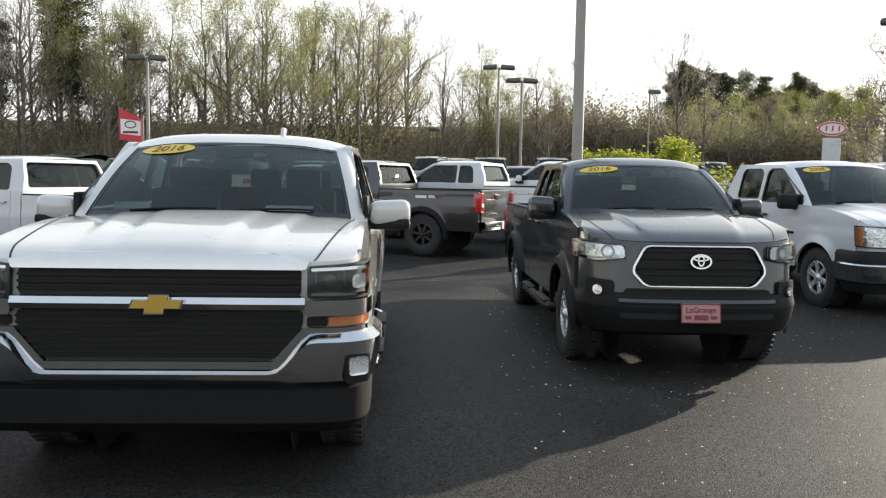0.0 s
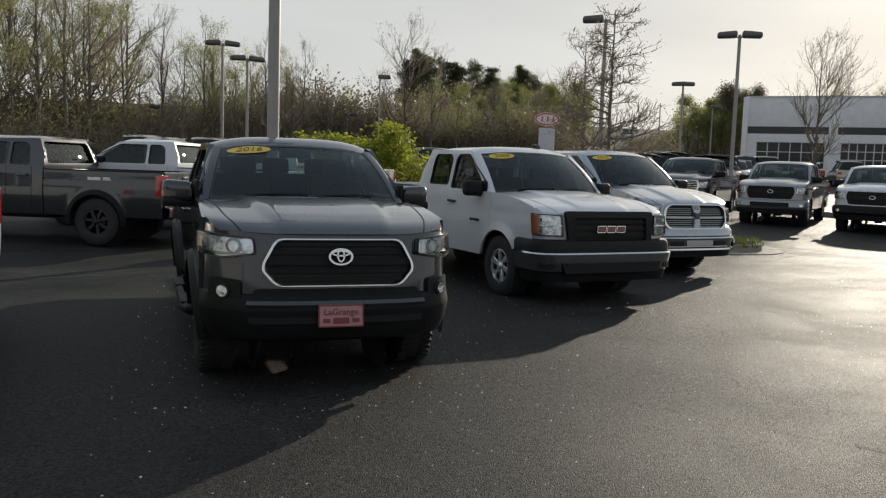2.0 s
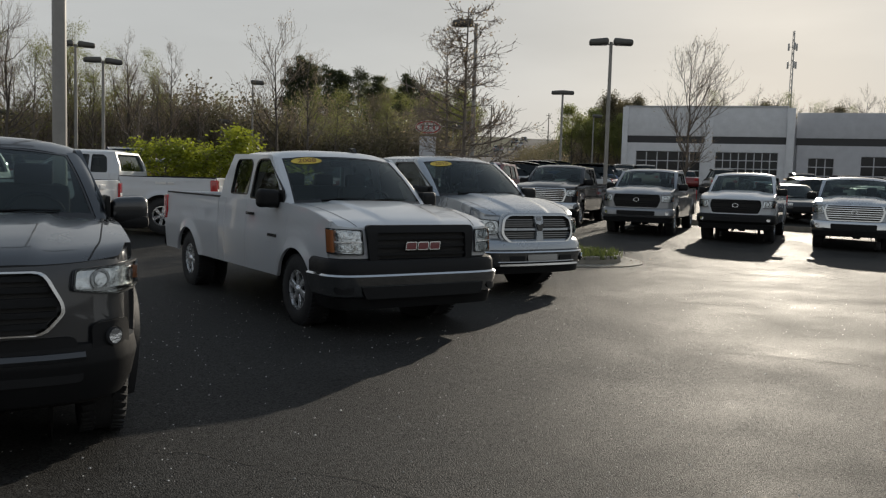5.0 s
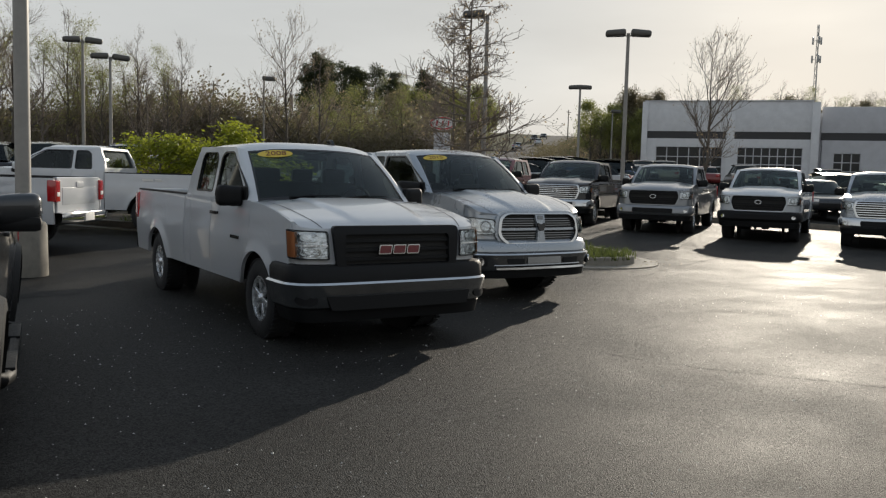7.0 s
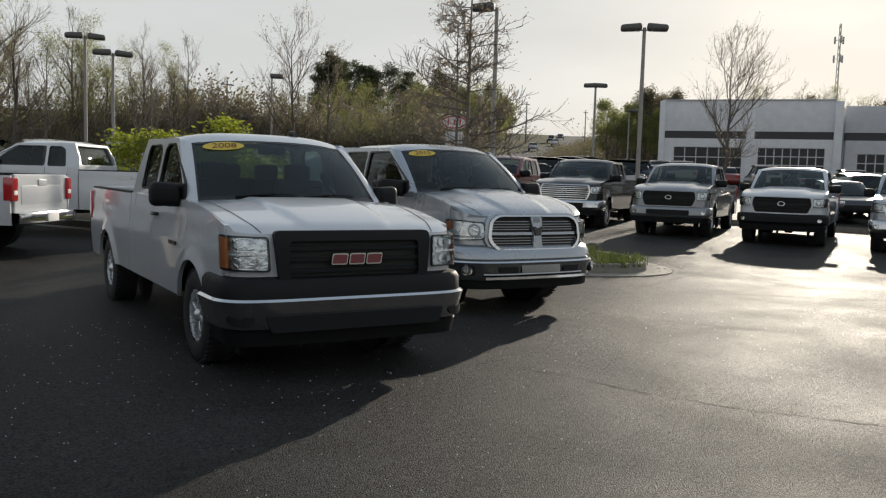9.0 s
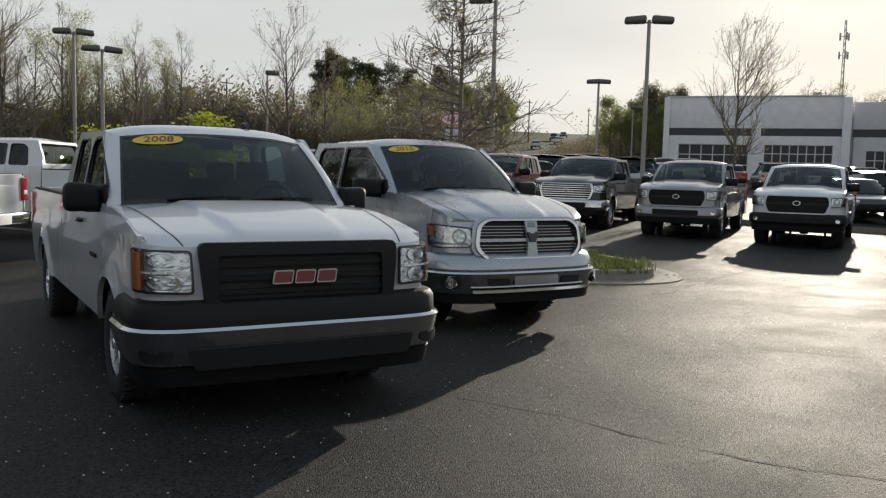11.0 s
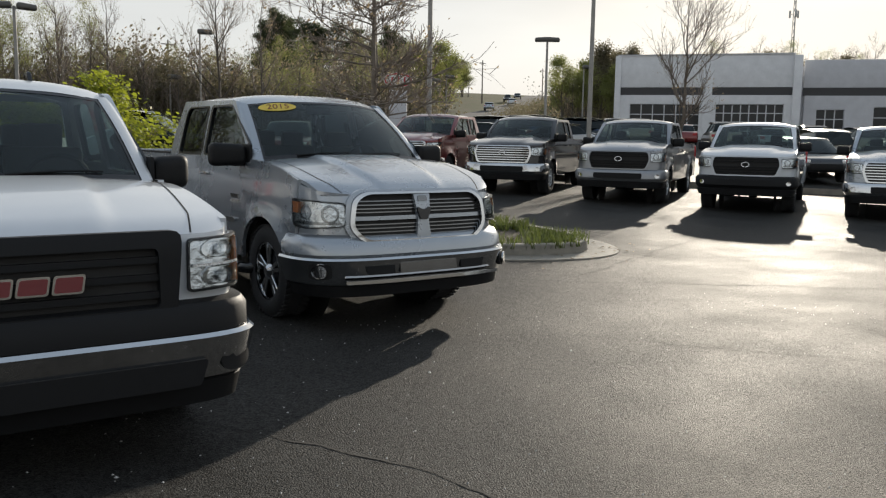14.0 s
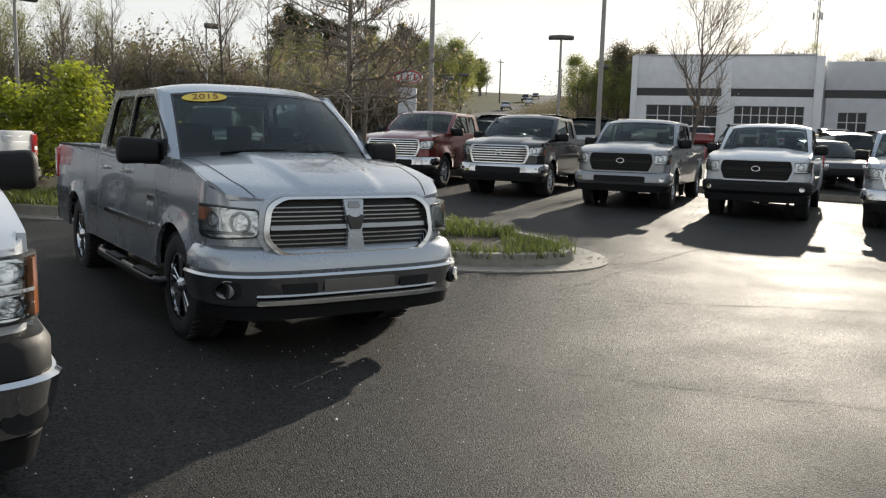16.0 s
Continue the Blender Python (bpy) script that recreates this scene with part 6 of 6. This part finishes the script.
BROAD = tree("broad_tree", 64, 8.5, 0.2, "broad rounded dark tree behind the lot", "scrub", 13000, 0.11, 0.4, n1=18, n2=5, n3=2, first=0.2, reach=0.42)
put(BROAD, 57, 80.5, 0, 0.84)
for i in range(30):
    az, d = radians(40.5 + 14.5 * i / 29), rng.uniform(124, 136)
    put_copy((BROAD, BARE[1], LEAFING[2], BARE[0])[i % 4], d * math.sin(az), d * math.cos(az), i * 71, rng.uniform(0.78, 1.0))
for x, y, k in ((59.4, 79, 0.82), (61, 84, 0.8)):
    put_copy(BROAD, x, y, x * 31, k)
for t, x, y, k in ((ROUND, 34.5, 78, 0.75), (LEAFING[0], 36.2, 77.2, 0.7), (ROUND, 38.4, 78, 0.8), (BROAD, 36.8, 82, 0.7), (BARE[1], 33, 76, 0.65), (ROUND, 41, 84, 0.7), (BROAD, 32, 84, 0.68), (BARE[0], 30, 78, 0.6)):
    put_copy(t, x, y, x * 47, k)
thicket("undergrowth", 13, [(18, 80), (32, 85)], 10, 1.5, 4.0, 700, 20000, "scrubby green undergrowth along the lot's edge", "leaf", 0.1)
for seed, line, dep, lo, hi, st, lv, lf in ((21, [(4, 84), (18, 88), (32, 90), (38, 92)], 10, 3.0, 6.0, 1200, 30000, "bud"), (22, [(8, 90), (22, 94), (36, 98)], 10, 3.5, 7.0, 800, 26000, "leaf_dark"),
                                            (23, [(65, 94), (74, 90), (84, 82), (98, 68), (108, 52)], 10, 3.6, 6.4, 1800, 42000, "leaf_dark"), (24, [(66, 92), (72, 88), (80, 82)], 10, 3.6, 6.0, 1500, 36000, "bud")):
    thicket("undergrowth", seed, line, dep, lo, hi, st, lv, "distant hedge of trees along the lot's far side", lf, 0.15)


# ---- hill road, signs, mast ----
M["old_asphalt"] = mat("pale_worn_asphalt", (0.11, 0.107, 0.104), 0.9, vary=0.15, scale=0.3, spec=0.05)
M["sign_red"] = mat("red_sign_face", (0.55, 0.03, 0.05), 0.4)
M["mast"] = mat("pale_mast_steel", (0.42, 0.42, 0.42), 0.5, 0.3)


def road_strip(name, pts, w, material, label, dz=0.05):
    return ribbon(name, pts, [(-w / 2, dz), (0, dz + 0.05), (w / 2, dz)], material, label)


road_strip("road", [(54, 112), (62, 122), (78, 145), (98, 174), (118, 204), (134, 228), (150, 255)], 8.5, "old_asphalt", "pale road climbing the hill")


def sign_flag():
    root = tagged(new("feather_sign"), "red and white advertising sign on a grey post", "sign")
    root.matrix_basis = pose(-13.6, 37.2, height(37.2))
    bm = bmesh.new()
    tube(bm, [(0.55, 0, 0), (0.55, 0, 3.3)], 0.03, 8)
    part("post", bm, "pole", root)
    bm = bmesh.new()
    solid(bm, [(-0.48, 2.25), (0.45, 2.15), (0.48, 3.15), (-0.5, 3.6)], 0, 0.03)
    f = part("panel", bm, "sign_red", root)
    bm = bmesh.new()
    solid(bm, [(-0.42, 2.5), (0.43, 2.42), (0.44, 3.05), (-0.43, 3.15)], -0.012, -0.004)
    w = part("white_panel", bm, "paper", f)
    bm = bmesh.new()
    solid(bm, ellipse(0, 2.9, 0.26, 0.17, 20), -0.02, -0.013, [ellipse(0, 2.9, 0.21, 0.12, 20)])
    solid(bm, rect(-0.33, 2.52, 0.33, 2.62), -0.02, -0.013)
    part("emblem", bm, "ink", w)


def oval_sign():
    root = tagged(new("oval_sign"), "red and white oval dealer sign on a grey pylon", "sign")
    x, y = 25.0, 55.5
    root.matrix_basis = pose(x, y, height(y), 0, 0, -24) @ Matrix.Diagonal((0.84, 0.84, 0.875, 1))
    bm = bmesh.new()
    block(bm, (0, 0, 1.6), (1.3, 0.5, 3.4), 0.05)
    part("pylon", bm, "wall_grey", root)
    bm = bmesh.new()
    solid(bm, ellipse(0, 4.0, 1.05, 0.52), -0.2, 0.2)
    p = part("oval", bm, "paper", root)
    bm = bmesh.new()
    solid(bm, ellipse(0, 4.0, 1.0, 0.48), -0.23, -0.205, [ellipse(0, 4.0, 0.88, 0.38)])
    for a in (-0.5, -0.05, 0.4):
        solid(bm, [(a, 3.8), (a + 0.12, 3.8), (a + 0.16, 4.2), (a + 0.04, 4.2)], -0.23, -0.205)
    part("emblem", bm, "sign_red", p)


def mast():
    root = tagged(new("radio_mast"), "tall pale lattice radio mast beyond the trees", "mast")
    x, y = 152, 148
    root.matrix_basis = pose(x, y, height(y))
    top = 30
    bm = bmesh.new()
    c = [Vector((math.cos(a) * 0.5, math.sin(a) * 0.5, 0)) for a in (0, 2.09, 4.19)]
    for p in c:
        tube(bm, [p, p * 0.4 + Vector((0, 0, top))], 0.07, 4)
    n = 20
    for i in range(n):
        for j in range(3):
            a, b = c[j] * (1 - .6 * i / n), c[(j + 1) % 3] * (1 - .6 * (i + 1) / n)
            tube(bm, [a + Vector((0, 0, top * i / n)), b + Vector((0, 0, top * (i + 1) / n))], 0.04, 3)
    part("lattice", bm, "mast", root)
    for z in (26.5, 22.5, 12):
        bm = bmesh.new()
        for a in (0, 2.09, 4.19):
            block(bm, (math.cos(a) * 1.0, math.sin(a) * 1.0, z), (0.3, 0.3, 1.6), 0.05)
            tube(bm, [(0, 0, z), (math.cos(a), math.sin(a), z)], 0.06, 4)
        part("antenna_panels", bm, "mast", root)


def wood_pole(x, y, h):
    root = tagged(new("utility_pole"), "thin dark utility pole with a crossarm", "utility pole", "utility poles")
    root.matrix_basis = pose(x, y, height(y), 0, 0, 30)
    bm = bmesh.new()
    tube(bm, [(0, 0, 0), (0, 0, h)], [0.16, 0.1], 6)
    part("post", bm, "bark", root)
    bm = bmesh.new()
    block(bm, (0, 0, h - 0.6), (2.2, 0.12, 0.14))
    part("crossarm", bm, "bark", root)


sign_flag()
oval_sign()
mast()
for x, y, h in ((132, 142, 12), (137, 141, 13), (142, 140, 12), (20, 130, 9), (88, 170, 9), (118, 196, 8)):
    wood_pole(x, y, h)


# ---- cars parked farther off ----
def car(colour, label, tall=0.0):
    root = tagged(new("car"), label, "car", "cars parked farther off")
    L, W, H = 4.6, 0.9, 1.45 + tall
    def shell(outline, w, top_in, material, name):
        bm = bmesh.new()
        rows = []
        for x, k in ((-w, 0.93), (-w + 0.06, 0.985), (-w * 0.5, 1), (0, 1.01), (w * 0.5, 1), (w - 0.06, 0.985), (w, 0.93)):
            cz = 0.6
            rows.append([((x if z < 0.95 else x * (1 - top_in * (z - 0.95) / 0.5)), y * (0.97 if abs(x) > w - 0.01 else 1), cz + (z - cz) * k) for y, z in outline + outline[:1]])
        vs = sheet(bm, rows)
        bm.faces.new(vs[0][:-1])
        bm.faces.new(vs[-1][:-1])
        return part(name, bm, material, root)
    hood = 0.95 + tall * 0.4
    body = [(-2.25, 0.35), (-2.3, 0.6), (-2.2, 0.78), (-1.1, hood - 0.02), (0.2, hood + 0.02), (1.9, hood + 0.08), (2.22, hood), (2.3, 0.6), (2.25, 0.35)]
    shell(round_poly(body, 0.1), W, 0.0, colour, "body")
    back = 2.1 if tall else 1.75
    house = [(-1.15, hood - 0.02), (-0.35, H - 0.03), (0.3, H), (1.1, H - 0.02), (back - 0.35, H - 0.1), (back, hood + 0.06)]
    shell(round_poly(house, 0.06), W - 0.06, 0.22, "tint", "glasshouse")
    bm = bmesh.new()
    sheet(bm, [[(a * (W - 0.22), y, z + 0.012 - 0.03 * a * a) for a in np.linspace(-1, 1, 7)] for y, z in ((-0.45, H - 0.09), (-0.2, H - 0.02), (0.4, H + 0.01), (1.1, H - 0.01), (back - 0.4, H - 0.1))])
    part("roof", bm, colour, root)
    for sg in (-1, 1):
        for y in (-1.4, 1.4):
            bm = bmesh.new()
            lathe(bm, [(sg * 0.68, 0.2), (sg * 0.68, 0.32), (sg * 0.9, 0.33), (sg * 0.905, 0.24)], 18, "x", (0, y, 0.33))
            w = part("wheel", bm, "rubber", root)
            bm = bmesh.new()
            lathe(bm, [(sg * 0.9, 0.24), (sg * 0.88, 0.1), (sg * 0.89, 0.01)], 14, "x", (0, y, 0.33))
            part("rim", bm, "steel", w)
        bm = bmesh.new()
        block(bm, (sg * 0.66, -2.2, 0.68), (0.36, 0.14, 0.13), 0.03)
        part("headlight", bm, "steel", root)
        bm = bmesh.new()
        block(bm, (sg * 0.7, 2.2, 0.85), (0.25, 0.14, 0.18), 0.03)
        part("tail_light", bm, "tail", root)
    bm = bmesh.new()
    block(bm, (0, -2.29, 0.52), (1.0, 0.05, 0.2), 0.02)
    part("grille", bm, "plastic", root)
    return root


tagged(car("red", "red sedan parked beside the silver crew cab"), group="parked pickup trucks").matrix_basis = pose(-4.66, 5.0, 0, 0, 0, 2)
FLEET = [car(c, l, t) for c, l, t in (("silver", "silver sedan in a distant row", 0), ("white", "white sedan in a distant row", 0), ("black", "black sport utility in a distant row", 0.27),
                                      ("maroon", "dark red sedan in a distant row", 0), ("blue", "dark blue sport utility in a distant row", 0.27), ("grey", "dark grey sedan in a distant row", 0), ("tan", "sand coloured sport utility in a distant row", 0.25))]
spots = []
# rows of the far lot: start, step, number, turn
for x0, y0, dx, dy, n, yaw in ((19.5, 37.5, 2.35, -1.6, 1, -125), (23.0, 41.5, 1.9, 2.2, 7, -125), (27.0, 41.0, 1.75, 2.2, 6, -125), (31.5, 44.5, 2.0, 2.0, 5, -35), (29.0, 27.5, 1.9, -2.0, 8, -32), (32.5, 30.5, 1.9, -2.0, 7, 148),
                               (39.5, 51.0, 1.9, -1.7, 8, 148), (-20.0, 28.0, 2.6, 0.5, 7, 175), (-16.0, 36.0, 2.6, 0.4, 9, 178), (8.5, 36.0, 2.5, -0.2, 3, -20), (0.5, 33.5, 2.7, 0.3, 3, 178)):
    for i in range(n):
        spots.append((x0 + dx * i + rng.uniform(-.15, .15), y0 + dy * i + rng.uniform(-.15, .15), yaw + rng.uniform(-3, 3)))
for i, (x, y, a) in enumerate(spots):
    m = pose(x, y, height(y), 0, 0, a)
    c = FLEET[i % 7] if i < 7 else copy_thing(FLEET[rng.randrange(7)], m)
    c.matrix_basis = m
for t, x, y, a in ((0, 76, 143, 150), (1, 92, 164, 150), (2, 99, 179, -30), (5, 112, 198, -30)):
    copy_thing(FLEET[t], pose(x, y, height(y) + 0.1, 0, 0, a))

copy_thing(FLEET[2], pose(8.1, 31.0, height(31.0), 0, 0, 66))

# plain unseen wall added behind the walk to close it and cut fill light
bm = bmesh.new()
block(bm, (4, -42, 2.4), (150, 0.4, 5.2))
M["unseen_wall_grey"] = mat("dark_grey_wall", (0.10, 0.10, 0.10), 0.8, vary=0.15, scale=1.0)
tagged(part("unseen_wall", bm, "unseen_wall_grey"), "plain grey unseen wall added behind the walk to cut fill light", "wall", kind="structure")
# far kerb behind the facing row of trucks
ribbon("kerb", [(16.5, 31.5), (20.0, 28.0), (23.5, 24.5), (27.5, 20.5), (34, 14)], [(-0.2, -0.02), (-0.18, 0.15), (0.0, 0.16), (0.02, -0.02)], "concrete", "pale concrete kerb behind the facing row")


# ---- wear of the asphalt ----
M["tar"] = mat("crack_dark", (0.014, 0.0135, 0.013), 0.9, vary=0.3, scale=20)
M["stone"] = mat("pale_grit", (0.55, 0.54, 0.52), 0.7, island=0.4)


def crack(pts, w, seed):
    r = random.Random(seed)
    P = [Vector(p) for p in pts]
    line = []
    for a, b in zip(P, P[1:]):
        n = max(2, int((b - a).length / 0.05))
        for i in range(n):
            q = a.lerp(b, i / n)
            k = noise.noise(Vector((q.x * 1.7, q.y * 1.7, seed))) * 0.09 + noise.noise(Vector((q.x * 9, q.y * 9, seed))) * 0.03
            d = (b - a).normalized()
            line.append((q.x - d.y * k, q.y + d.x * k))
    bm = bmesh.new()
    rows = []
    for i, (x, y) in enumerate(line):
        k = w * max(0.12, 0.75 + 0.9 * noise.noise(Vector((x * 4, y * 4, seed + 5)))) * r.uniform(0.6, 1.2)
        d = (Vector(line[min(i + 1, len(line) - 1)]) - Vector(line[max(i - 1, 0)])).normalized()
        z = height(y) + 0.004
        rows.append([(x - d.y * k, y + d.x * k, z), (x + d.y * k, y - d.x * k, z)])
    sheet(bm, rows)
    tagged(part("asphalt_crack", bm, "tar"), "thin ragged crack in the asphalt", "crack", kind="structure")


crack([(2.3, 7.3), (3.2, 6.82), (3.6, 6.39), (3.86, 6.12), (4.21, 5.73), (4.63, 5.17), (5.0, 4.6)], 0.005, 1)
crack([(5.2, 12.0), (7.05, 10.29), (7.5, 9.65), (7.88, 8.91), (8.44, 8.22), (8.83, 7.84), (10.5, 6.0)], 0.008, 2)
crack([(-4.0, 11.9), (-0.7, 12.64), (0.15, 13.0), (1.4, 13.6), (3.4, 14.3)], 0.03, 3)
crack([(10.2, 14.6), (12.2, 13.6), (14.5, 12.4), (17.5, 10.8)], 0.012, 4)
crack([(9.4, 12.2), (10.6, 11.0), (12.5, 9.4), (15.5, 7.4)], 0.006, 6)
crack([(11.5, 19.0 - 4.6), (14.6, 16.3), (17.6, 18.2)], 0.012, 7)


def grit(n, box, seed):
    r = random.Random(seed)
    bm = bmesh.new()
    for _ in range(n):
        x, y = r.uniform(box[0], box[2]), r.uniform(box[1], box[3])
        s = r.uniform(0.003, 0.0075) * (1.6 if r.random() < 0.06 else 1)
        z = height(y)
        v = [bm.verts.new((x + s * math.cos(a) * r.uniform(.7, 1.2), y + s * math.sin(a) * r.uniform(.7, 1.2), z)) for a in (0, 1.6, 3.1, 4.7)]
        t = bm.verts.new((x, y, z + s * 0.8))
        for i in range(4):
            bm.faces.new((v[i], v[(i + 1) % 4], t))
    tagged(part("loose_grit", bm, "stone"), "scattered pale grit on the asphalt", "grit", kind="stuff")


grit(2400, (0.5, 3.0, 13.0, 13.0), 8)
M["leaf_litter"] = mat("dry_leaves", (0.22, 0.15, 0.08), 0.8, island=0.5)
bm = bmesh.new()
for _ in range(700):
    i = rng.randrange(len(ISLAND))
    x, y = ISLAND[i]
    x, y = x + rng.gauss(0, 0.5), y + rng.gauss(0, 0.4)
    z = height(y) + (0.112 if inside(x, y, ISLAND) else 0.016)
    s = rng.uniform(0.015, 0.035)
    a = rng.uniform(0, 6)
    bm.faces.new([bm.verts.new((x + s * math.cos(a + k), y + s * 0.7 * math.sin(a + k), z + rng.uniform(0, 0.012))) for k in (0, 1.2, 2.6, 4.2)])
tagged(part("dry_leaf_litter", bm, "leaf_litter"), "dry leaves and mulch crumbs along the kerb", "leaf litter", kind="stuff")
